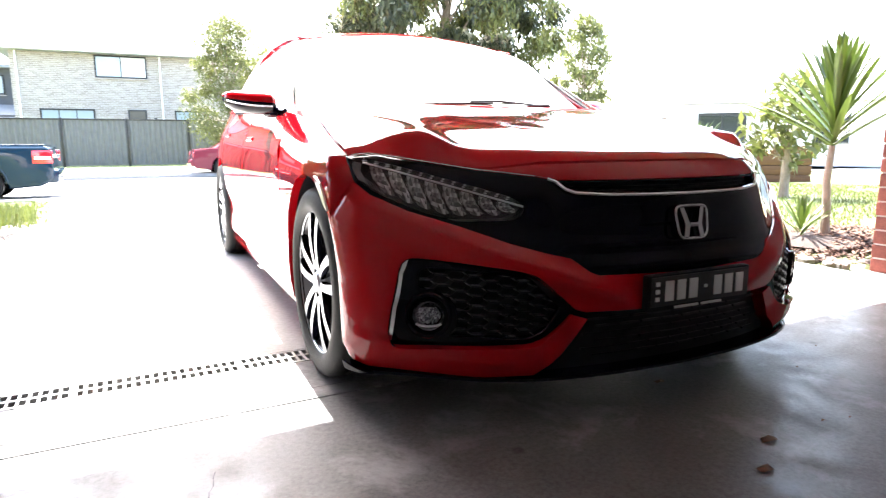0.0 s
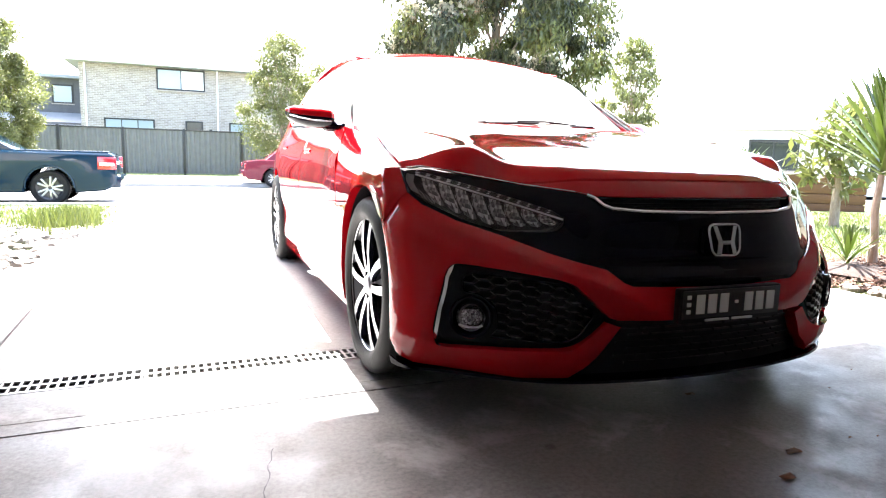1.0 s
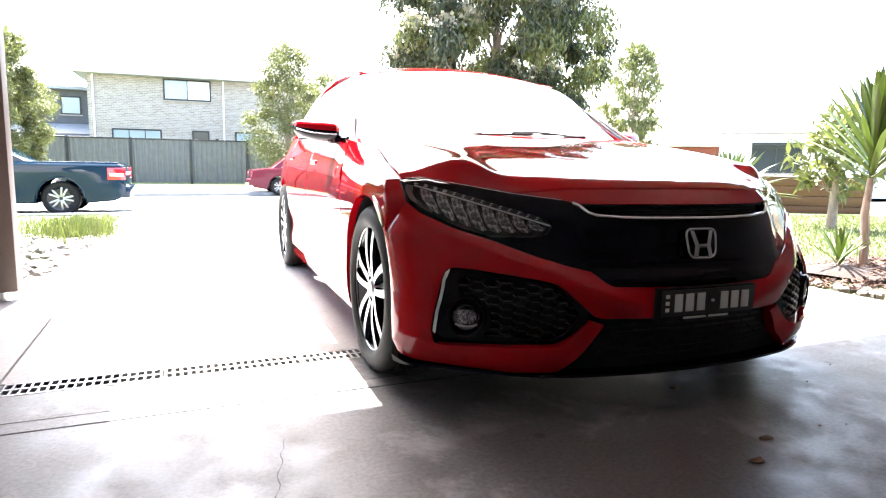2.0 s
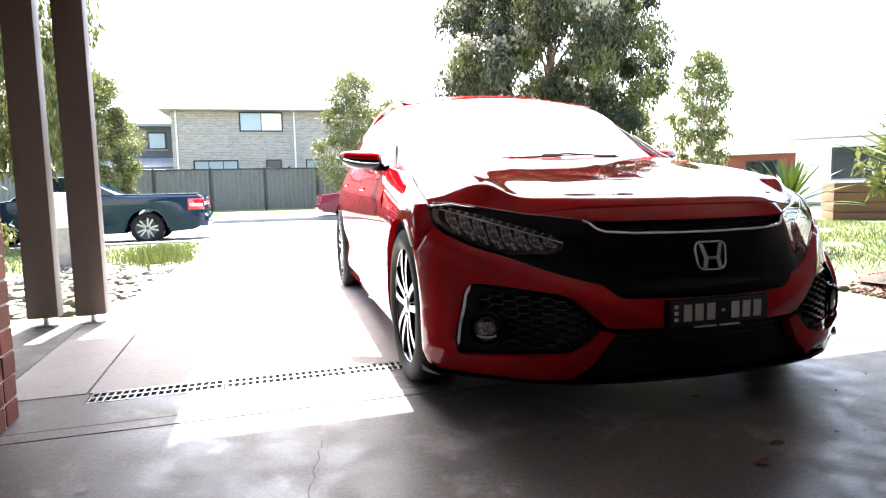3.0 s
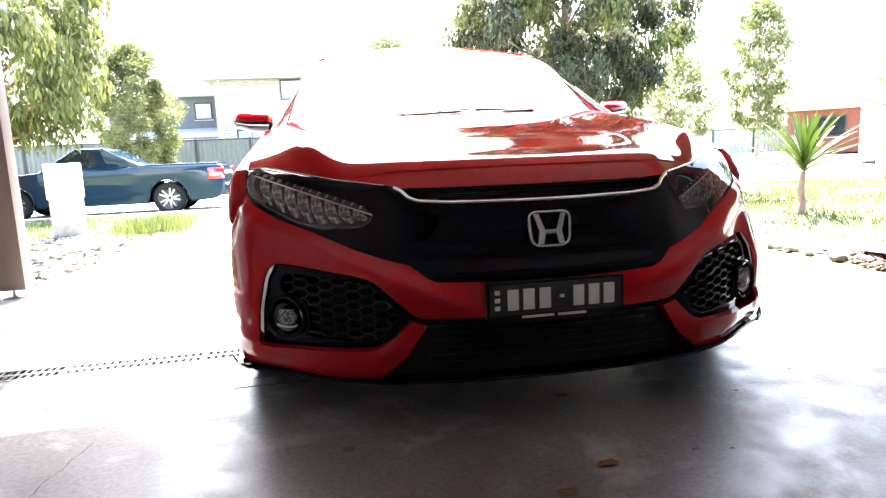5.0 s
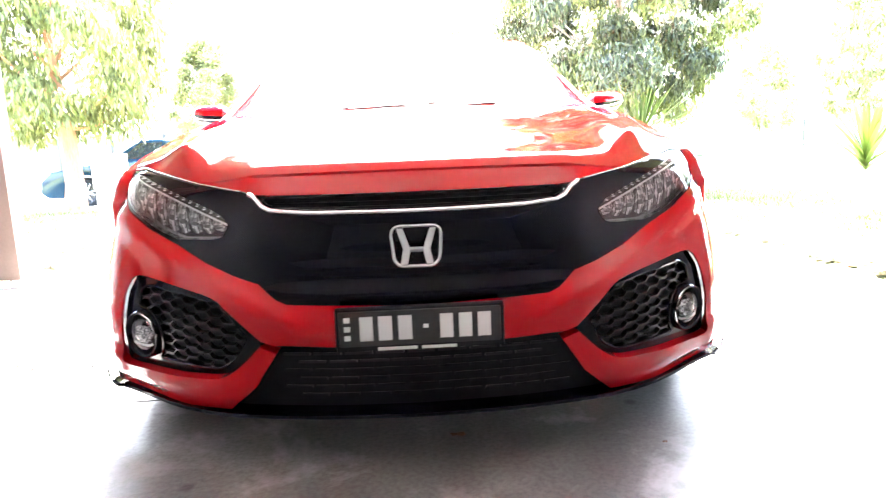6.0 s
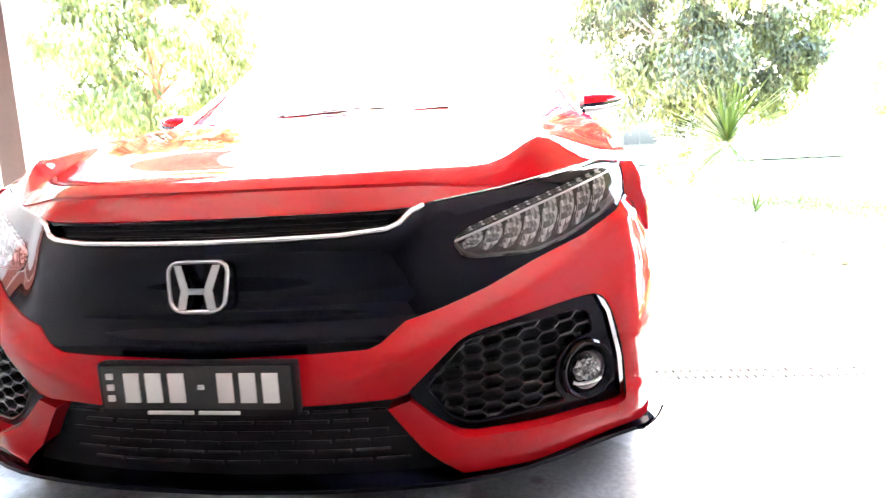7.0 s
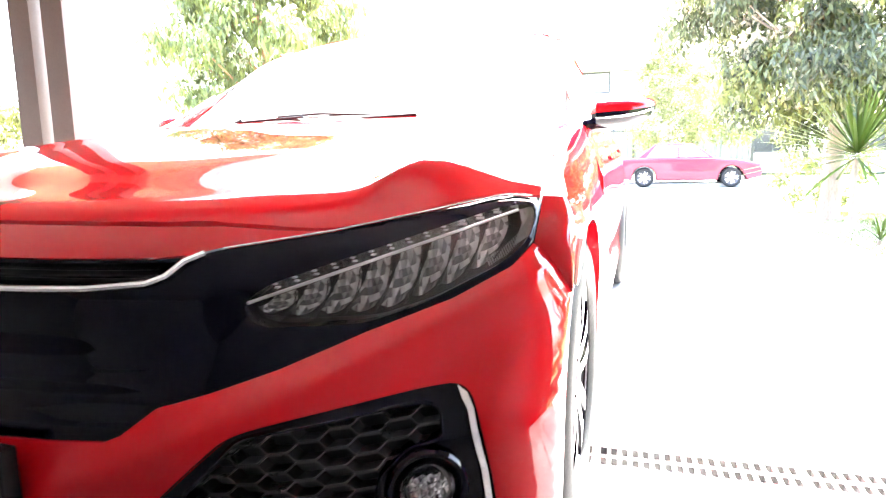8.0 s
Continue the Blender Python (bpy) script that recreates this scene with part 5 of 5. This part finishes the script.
# mulch bed round the tall yucca, with loose bark chips
bm = bmesh.new()
rings = [[bm.verts.new((3.28 + .56 * k / 6 * math.cos(a) * (1 + .12 * math.sin(3 * a)), 1.66 + .44 * k / 6 * math.sin(a), lawn_z(3.28, 1.66) + .06 * (1 - (k / 6) ** 2) - .008 + .012 * noise.noise((k * 2.1, a * 2, 0)))) for a in [2 * math.pi * i / 26 for i in range(26)]] for k in range(1, 7)]
for ra, rb in zip(rings, rings[1:]):
    for i in range(26):
        bm.faces.new((ra[i], rb[i], rb[(i + 1) % 26], ra[(i + 1) % 26]))
bm.faces.new(rings[0])
tagged(link_mesh("garden_bed", bm, MULCH), "low mound of brown bark mulch round the yucca", "garden bed", kind="structure")
CHIP = leaf_mat("bark_chip", (0.020, 0.008, 0.004), (0.115, 0.052, 0.028), 6.0, 0.0, .85)
rc = random.Random(31)
co, faces = [], []
for _ in range(1500):
    a, q = rc.uniform(0, 2 * math.pi), math.sqrt(rc.random())
    x, y = 3.22 + .66 * q * math.cos(a), 1.62 + .50 * q * math.sin(a)
    z = lawn_z(x, y) + .058 * max(0, 1 - q * q) + .006
    m = pose(x, y, z, rc.uniform(-35, 35), rc.uniform(-35, 35), rc.uniform(0, 360))
    L, W, H = rc.uniform(.012, .034), rc.uniform(.005, .012), rc.uniform(.003, .007)
    k = len(co)
    co += [tuple(m @ Vector(p)) for p in ((-L, -W, 0), (L, -W * .6, 0), (L * .9, W, 0), (-L * .8, W * .8, 0), (-L * .8, -W * .7, H), (L * .8, -W * .4, H), (L * .7, W * .7, H), (-L * .6, W * .5, H))]
    faces += [tuple(k + i for i in f) for f in ((4, 5, 6, 7), (0, 1, 5, 4), (1, 2, 6, 5), (2, 3, 7, 6), (3, 0, 4, 7))]
me = bpy.data.meshes.new("mulch_chips")
me.from_pydata(co, [], faces)
me.materials.append(CHIP)
tagged(new("mulch_chips", me), "loose reddish brown bark chips over the garden bed", "mulch", kind="stuff")

r0 = random.Random(11)
spots = []
while len(spots) < 64000:
    x, y = r0.uniform(2.75, 9.5), r0.uniform(1.9, 11.2)
    if (x > 3.0 or y > 2.4) and noise.noise((x * .8, y * .8, 3)) > -.35:
        spots.append((x, y, lawn_z(x, y)))
blades("lawn_grass", spots, GRASS, .02, .06, .0035, .03, "sunlit clipped lawn grass", "grass")
spots = []
while len(spots) < 10000:
    x, y = r0.uniform(-10, -2.55), r0.uniform(6.2, 11.4)
    if noise.noise((x * .7, y * .7, 9)) > -.2:
        spots.append((x, y, lawn_z(x, y)))
blades("verge_grass", spots, GRASS, .03, .09, .005, .04, "patchy sunlit grass of the nature strip", "grass")
spots = [(r0.gauss(-2.85, .2), r0.gauss(6.9, .45), -.1) for _ in range(1400)]
blades("grass_tuft", [(x, y, lawn_z(x, y)) for x, y, z in spots], GRASS, .08, .28, .006, .08, "loose tuft of long grass at the drive's edge", "grass")

# ---- street, cars, houses ----
road = tagged(link_mesh("road", sheet(-120, 120, 12.3, 20.4, -.27, .1), ASPHALT), "pale sunlit asphalt street", "road", kind="structure")
for y0, y1, nm in ((11.9, 12.3, "kerb"), (20.4, 20.8, "kerb")):
    tagged(link_mesh(nm, sheet(-120, 120, y0, y1, -.185 if y0 < 15 else -.15, .2), CONCRETE), "pale concrete kerb of the street", "kerb", kind="structure")
tagged(link_mesh("crossover", sheet(-2.7, 2.7, 11.6, 12.32, -.196, .1), CONCRETE), "concrete crossover from drive to street", "driveway", kind="structure")
tagged(link_mesh("footpath", sheet(-120, 120, 21.6, 24.0, -.16, .1), CONCRETE), "pale footpath on the far side", "pavement", kind="structure")


def road_wheel(parent, x, y, z, r, side):
    m = Matrix.Translation((x, y, z)) @ pose(0, 0, 0, 0, 0, 90 * side)
    w = part("wheel", lathe([(r * .62, -.09), (r * .70, .085), (r * .9, .095), (r, .06), (r, -.09)], 36, m), RUBBER, parent)
    part("rim", lathe([(.0, .05), (r * .16, .055), (r * .2, .03), (r * .55, .04), (r * .66, .075), (r * .7, .085)], 36, m), LAMP_DARK, w)
    for i in range(10):
        sp = box((.035, -.017, r * .1), (.072, .017, r * .68), .005, m @ pose(0, 0, 0, 36 * i + (5 if i % 2 else -5), 0, 0))
        part("spoke", sp, ALLOY, w)
    return w


def side_body(poly, half, bevel, m=None):
    """A body extruded across the car from its side outline (x, z), edges softened."""
    bm = bmesh.new()
    a = [bm.verts.new((x, -half, z)) for x, z in poly]
    b = [bm.verts.new((x, half, z)) for x, z in poly]
    bm.faces.new(a)
    bm.faces.new(b[::-1])
    for i in range(len(poly)):
        j = (i + 1) % len(poly)
        bm.faces.new((a[i], b[i], b[j], a[j]))
    bmesh.ops.recalc_face_normals(bm, faces=bm.faces)
    es = [e for e in bm.edges if abs(e.verts[0].co.y - e.verts[1].co.y) < 1e-6]
    bmesh.ops.bevel(bm, geom=es, offset=bevel, segments=3, affect="EDGES", profile=.6)
    return bm


def cabin(base, top, half0, half1, z0, z1, bevel=.03):
    """A tapered cabin between x spans base at z0 and top at z1."""
    bm = bmesh.new()
    lo = [bm.verts.new((x, y, z0)) for x, y in ((base[0], -half0), (base[1], -half0), (base[1], half0), (base[0], half0))]
    hi = [bm.verts.new((x, y, z1)) for x, y in ((top[0], -half1), (top[1], -half1), (top[1], half1), (top[0], half1))]
    bm.faces.new(lo[::-1])
    bm.faces.new(hi)
    for i in range(4):
        j = (i + 1) % 4
        bm.faces.new((lo[i], lo[j], hi[j], hi[i]))
    bmesh.ops.bevel(bm, geom=list(bm.edges), offset=bevel, segments=2, affect="EDGES", profile=.6)
    return bm


def arc(cx, r, n=10, cz=.34):
    return [(cx + r * math.cos(math.pi * i / n), cz + r * math.sin(math.pi * i / n)) for i in range(n + 1)]


def side_pane(parent, quad, half0, half1, z0, z1, mat, side):
    """A window laid 4 mm proud of the leaning cabin side."""
    bm = bmesh.new()
    vs = []
    for x, z in quad:
        h = half0 + (half1 - half0) * (z - z0) / (z1 - z0) + .004
        vs.append(bm.verts.new((x, side * h, z)))
    bm.faces.new(vs if side < 0 else vs[::-1])
    ex = bmesh.ops.extrude_face_region(bm, geom=bm.faces[:])
    for v in [g for g in ex["geom"] if isinstance(g, bmesh.types.BMVert)]:
        v.co.y -= side * .006
    bmesh.ops.recalc_face_normals(bm, faces=bm.faces)
    part("side_window", bm, mat, parent)


# dark blue ute: tail towards +x
ute = thing("ute", "dark blue two-door utility parked at the kerb", "car", pose(-5.6, 13.35, -.27, 0, 0, 2.0))
outline = [(2.55, .35), (2.62, .42), (2.64, .62), (2.60, .98), (2.52, 1.02), (.75, 1.03), (.55, 1.0), (-.95, .98), (-1.5, .93), (-2.2, .80), (-2.42, .62), (-2.45, .35), (-2.3, .24)]
low = [(-1.95, .24)] + [p for p in reversed(arc(-1.52, .40))][1:-1] + [(-1.10, .24), (1.05, .24)] + [p for p in reversed(arc(1.48, .40))][1:-1] + [(1.9, .24), (2.4, .28)]
part("body", side_body(outline + low, .90, .07), UTE_PAINT, ute, "dark blue ute body with open tray")
part("cabin", cabin((-1.05, .62), (-.35, .22), .80, .60, .97, 1.44, .05), UTE_PAINT, ute)
part("tray_cover", box((.62, -.78, 1.02), (2.5, .78, 1.055), .015), UTE_PAINT, ute)
part("sail_panel", side_body([(.3, 1.0), (.95, 1.03), (.28, 1.40), (.15, 1.40)], .74, .03), UTE_PAINT, ute)
for s in (-1, 1):
    side_pane(ute, [(-.78, 1.03), (.10, 1.03), (.10, 1.37), (-.36, 1.37)], .80, .60, .97, 1.44, DARK_GLASS, s)
    part("tail_lamp", box((2.30, s * .890 - .02, .70), (2.635, s * .890 + .02, .95), .02), TAIL_RED, ute, "red and white tail lamp")
    part("reverse_lamp", box((2.34, s * .896 - .02, .775), (2.60, s * .896 + .02, .835), .01), WHITE_TUBE, ute)
    part("door_handle", box((-.02, s * .905 - .012, .84), (.16, s * .905 + .012, .87), .006), UTE_PAINT, ute)
    part("mirror", box((-.72, s * .98 - .09, 1.02), (-.60, s * .98 + .07, 1.14), .03), UTE_PAINT, ute)
    part("wheel_arch", tube([(x, s * .90, z) for x, z in arc(1.48, .41)], .018, 6), UTE_PAINT, ute)
    part("wheel_arch", tube([(x, s * .90, z) for x, z in arc(-1.52, .41)], .018, 6), UTE_PAINT, ute)
    for x in (-1.52, 1.48):
        road_wheel(ute, x, s * .80, .335, .335, s)
part("rear_bumper", box((2.50, -.86, .34), (2.70, .86, .58), .05), UTE_PAINT, ute)
part("tail_bar", box((2.44, -.5, .80), (2.655, .5, .86), .01), CHROME, ute)
part("rear_window", box((.20, -.50, 1.06), (.42, .50, 1.38), .01, Matrix.Translation((.33, 0, 1.2)) @ pose(0, 0, 0, 0, -38, 0) @ Matrix.Translation((-.33, 0, -1.2))), DARK_GLASS, ute)

# small magenta-red car across the street: tail towards -x
sedan = thing("small_car", "faded magenta-red older sedan parked across the street", "car", pose(2.2, 21.15, -.26, 0, 0, 1.0))
outline = [(-2.18, .35), (-2.22, .55), (-2.16, .86), (-1.7, .92), (.7, .90), (1.5, .84), (2.05, .72), (2.15, .5), (2.1, .32)]
low = [(1.72, .22)] + arc(1.28, .36, 10, .30)[1:-1] + [(.9, .22), (-.9, .22)] + arc(-1.27, .36, 10, .30)[1:-1] + [(-1.65, .22), (-2.1, .27)]
part("body", side_body(outline + low, .82, .06), MAROON, sedan)
part("cabin", cabin((-1.55, .85), (-.95, .15), .76, .56, .88, 1.36, .05), MAROON, sedan)
for s in (-1, 1):
    side_pane(sedan, [(-1.2, .94), (-.28, .94), (-.28, 1.30), (-.92, 1.30)], .76, .56, .88, 1.36, PALE_GLASS, s)
    side_pane(sedan, [(-.22, .94), (.62, .94), (.16, 1.30), (-.22, 1.30)], .76, .56, .88, 1.36, PALE_GLASS, s)
    part("tail_lamp", box((-2.2, s * .70 - .11, .62), (-2.10, s * .70 + .11, .80), .015), TAIL_RED, sedan)
    for x in (-1.27, 1.28):
        road_wheel(sedan, x, s * .74, .30, .30, s)
part("rear_bumper", box((-2.28, -.8, .34), (-2.1, .8, .56), .05), MAROON, sedan)


def fence_run(x0, x1, y, label, top=1.95, m=None, mat=FENCE):
    m = m or Matrix()
    f = thing("fence", label, "fence", m @ pose(x0, y, -.12))
    n = int(round((x1 - x0) / 2.38))
    w = (x1 - x0) / n
    for i in range(n + 1):
        part("post", box((i * w - .045, -.045, 0), (i * w + .045, .045, top + .03), .004), FENCE_DARK, f)
    for i in range(n):
        bm = bmesh.new()
        cols = []
        k = 11
        for j in range(k * 4 + 1):
            u = j / (k * 4)
            ph = j % 4
            cols.append((i * w + .03 + (w - .06) * u, .022 if ph in (0, 1) else -.022))
        lo = [bm.verts.new((x, yy, .05)) for x, yy in cols]
        hi = [bm.verts.new((x, yy, top - .03)) for x, yy in cols]
        for a in range(len(cols) - 1):
            bm.faces.new((lo[a], lo[a + 1], hi[a + 1], hi[a]))
        part("panel", bm, mat, f, sharp=20)
        part("rail", box((i * w + .045, -.04, top - .06), (i * w + w - .045, .04, top), .004), FENCE_DARK, f)
    return f


fence_run(-21.0, 5.2, 28.4, "dark grey corrugated steel fence across the street")


fence_run(0, 7.2, 0, "weathered pale steel fence far behind the lawn", 1.65, pose(22.0, 37.6, 0, 0, 0, -32), ROOF_GREY)


def brick_wall_mat():
    m, t, p = nodes_of("tan_brick_courses")
    co = t.nodes.new("ShaderNodeTexCoord")
    mp = t.nodes.new("ShaderNodeMapping")
    mp.inputs["Rotation"].default_value = (radians(90), 0, 0)
    b = t.nodes.new("ShaderNodeTexBrick")
    b.inputs["Scale"].default_value = 1.0
    b.inputs["Brick Width"].default_value, b.inputs["Row Height"].default_value = .24, .086
    b.inputs["Mortar Size"].default_value = .008
    b.inputs["Color1"].default_value, b.inputs["Color2"].default_value = (.25, .21, .18, 1), (.36, .315, .275, 1)
    b.inputs["Mortar"].default_value = (.47, .44, .41, 1)
    t.links.new(co.outputs["Object"], mp.inputs["Vector"])
    t.links.new(mp.outputs[0], b.inputs["Vector"])
    t.links.new(b.outputs["Color"], p.inputs["Base Color"])
    p.inputs["Roughness"].default_value = .85
    bp = node(t, "ShaderNodeBump", Strength=.5, Distance=.01)
    t.links.new(b.outputs["Fac"], bp.inputs["Height"])
    bp.invert = True
    t.links.new(bp.outputs[0], p.inputs["Normal"])
    return m


COURSES = brick_wall_mat()


def hip_roof(x0, x1, y0, y1, z, rise, over=.5):
    bm = bmesh.new()
    x0, x1, y0, y1 = x0 - over, x1 + over, y0 - over, y1 + over
    d = min(x1 - x0, y1 - y0) / 2
    if x1 - x0 > y1 - y0:
        ridge = [(x0 + d, (y0 + y1) / 2, z + rise), (x1 - d, (y0 + y1) / 2, z + rise)]
    else:
        ridge = [((x0 + x1) / 2, y0 + d, z + rise), ((x0 + x1) / 2, y1 - d, z + rise)]
    c = [bm.verts.new(p) for p in ((x0, y0, z), (x1, y0, z), (x1, y1, z), (x0, y1, z))]
    u = [bm.verts.new((p[0], p[1], z - .16)) for p in ((x0, y0), (x1, y0), (x1, y1), (x0, y1))]
    r = [bm.verts.new(p) for p in ridge]
    if x1 - x0 > y1 - y0:
        fs = [(c[0], c[1], r[1], r[0]), (c[1], c[2], r[1]), (c[2], c[3], r[0], r[1]), (c[3], c[0], r[0])]
    else:
        fs = [(c[0], c[1], r[0]), (c[1], c[2], r[1], r[0]), (c[2], c[3], r[1]), (c[3], c[0], r[0], r[1])]
    for f in fs:
        bm.faces.new(f)
    for i in range(4):
        j = (i + 1) % 4
        bm.faces.new((u[i], u[j], c[j], c[i]))
    bm.faces.new(u[::-1])
    bmesh.ops.recalc_face_normals(bm, faces=bm.faces)
    return bm


def window(parent, x0, x1, z0, z1, y, panes=2, mats=(PALE_GLASS, DARK_GLASS), frame_mat=FENCE_DARK):
    """A framed window let into a wall whose face is at y, looking towards -y."""
    f = bmesh.new()
    t = .075
    loops = []
    for d, yy in ((0, y - .035), (0, y + .05), (t, y + .05), (t, y - .035)):
        loops.append([f.verts.new(p) for p in ((x0 + d, yy, z0 + d), (x1 - d, yy, z0 + d), (x1 - d, yy, z1 - d), (x0 + d, yy, z1 - d))])
    for a, b in zip(loops, loops[1:] + loops[:1]):
        for k in range(4):
            f.faces.new((a[k], a[(k + 1) % 4], b[(k + 1) % 4], b[k]))
    bmesh.ops.recalc_face_normals(f, faces=f.faces)
    w = (x1 - x0 - t) / panes
    win = part("window", f, frame_mat, parent)
    for i in range(1, panes):
        part("mullion", box((x0 + t / 2 + w * i - .02, y - .03, z0 + t), (x0 + t / 2 + w * i + .02, y + .05, z1 - t)), frame_mat, win)
    for i in range(panes):
        part("pane", box((x0 + t / 2 + w * i + .02, y - .012, z0 + t), (x0 + t / 2 + w * (i + 1) - .02, y + .0, z1 - t)), mats[i % len(mats)], win)
    part("sill", box((x0 - .05, y - .06, z0 - .06), (x1 + .05, y + .02, z0 - .005)), HOUSE_BRICK, win)


# two-storey tan brick house behind the fence
house = thing("brick_house", "two-storey tan brick house with a low hipped roof", "house", pose(-6.7, 34.2, -.15, 0, 0, 0))
part("wall", box((0, 0, 0), (11.2, 9, 5.25)), COURSES, house)
part("roof", hip_roof(0, 11.2, 0, 9, 5.42, 1.3, .55), ROOF_GREY, house)
part("gutter", box((-.55, -.62, 5.28), (11.75, -.50, 5.42), .01), WHITE_PAINT, house)
window(house, 3.45, 5.75, 4.15, 5.22, -.02, 2, (PALE_GLASS, WHITE_PAINT))
window(house, 1.0, 3.3, 1.0, 2.64, -.02, 3, (PALE_GLASS,))
window(house, 4.75, 5.6, 1.75, 2.64, -.02, 1, (DARK_GLASS,))
window(house, 6.9, 8.9, 1.0, 2.64, -.02, 2, (PALE_GLASS,))
for x in (.25, 6.35):
    part("downpipe", tube([(x, -.05, .1), (x, -.05, 5.3)], .045, 8), WHITE_PAINT, house)
part("wall_lamp", box((5.9, -.12, 2.15), (6.05, -.0, 2.25), .01), FENCE_DARK, house)
annex = thing("far_house", "dark clad upper storey with a pale lower roof", "house", pose(-13.5, 38.5, -.15))
part("wall", box((0, 0, 0), (6.6, 6, 4.9)), RENDER_GREY, annex)
part("roof", hip_roof(0, 6.6, 0, 6, 5.0, 1.1, .5), ROOF_GREY, annex)
part("lower_roof", slab([(1.5, -2.6), (8.2, -2.6), (8.2, .1), (1.5, .1)], .12, pose(0, 0, 3.0, 18, 0, 0)), ROOF_GREY, annex)
part("carport_wall", box((1.5, -2.2, 0), (8.0, 0, 2.4)), RENDER_GREY, annex)
window(annex, 4.85, 5.85, 3.5, 4.5, -.02, 1, (PALE_GLASS,))

# low white houses to the east
for hx, hy, rot, w, d, rise, nm, wallmat in ((18.4, 18.6, -45, 9, 7, 1.4, "low white house with a pale hipped roof beyond the lawn", WHITE_PAINT), (4.2, 30.5, 0, 12, 7, 1.25, "white rendered house behind the parked sedan", WHITE_PAINT), (26.0, 32.0, -45, 14, 9, 2.6, "red brick house with a tall pale hipped roof", BRICK)):
    h = thing("low_house", nm, "house", pose(hx, hy, -.15, 0, 0, rot))
    part("wall", box((0, 0, 0), (w, d, 2.45)), wallmat, h)
    part("roof", hip_roof(0, w, 0, d, 2.62, rise, .55), ROOF_GREY, h)
    part("gutter", box((-.55, -.62, 2.48), (w + .55, -.50, 2.62), .01), WHITE_PAINT, h)
    window(h, 1.2, 3.0, .9, 2.1, -.02, 2, (DARK_GLASS,))
    window(h, 5.4, 6.6, .9, 2.1, -.02, 1, (DARK_GLASS,))

# timber retaining box in the lawn
tb = thing("timber_planter", "stained timber planter box of wide boards in the lawn", "planter", pose(8.9, 7.9, lawn_z(8.9, 7.9) - .02, 0, 0, -38))
for i in range(4):
    part("board", box((0, -.02, .01 + i * .19), (1.9, .02, .19 + i * .19), .004), TIMBER, tb)
    part("board", box((0, .02, .01 + i * .19), (.04, 1.4, .19 + i * .19), .004), TIMBER, tb)
part("soil", box((.04, .02, .0), (1.88, 1.4, .70)), MULCH, tb)

# meter pillar
mp = thing("meter_box", "weathered pale grey utility pillar beside the drive", "meter box", pose(-3.86, 6.8, lawn_z(-3.86, 6.8), 0, 0, 12))
part("body", box((-.17, -.12, .0), (.17, .12, .50), .01), STONE, mp)
part("cabinet", box((-.185, -.14, .50), (.185, .14, .93), .012), WHITE_PAINT, mp)
part("door", box((-.165, -.146, .53), (.165, -.138, .90), .003), WHITE_PAINT, mp)

brick_pillar(-2.67, -2.31, .64, .88, "red brick pier at the garage opening")
brick_pillar(2.59, 2.95, .66, .90, "red brick pier at the garage opening")
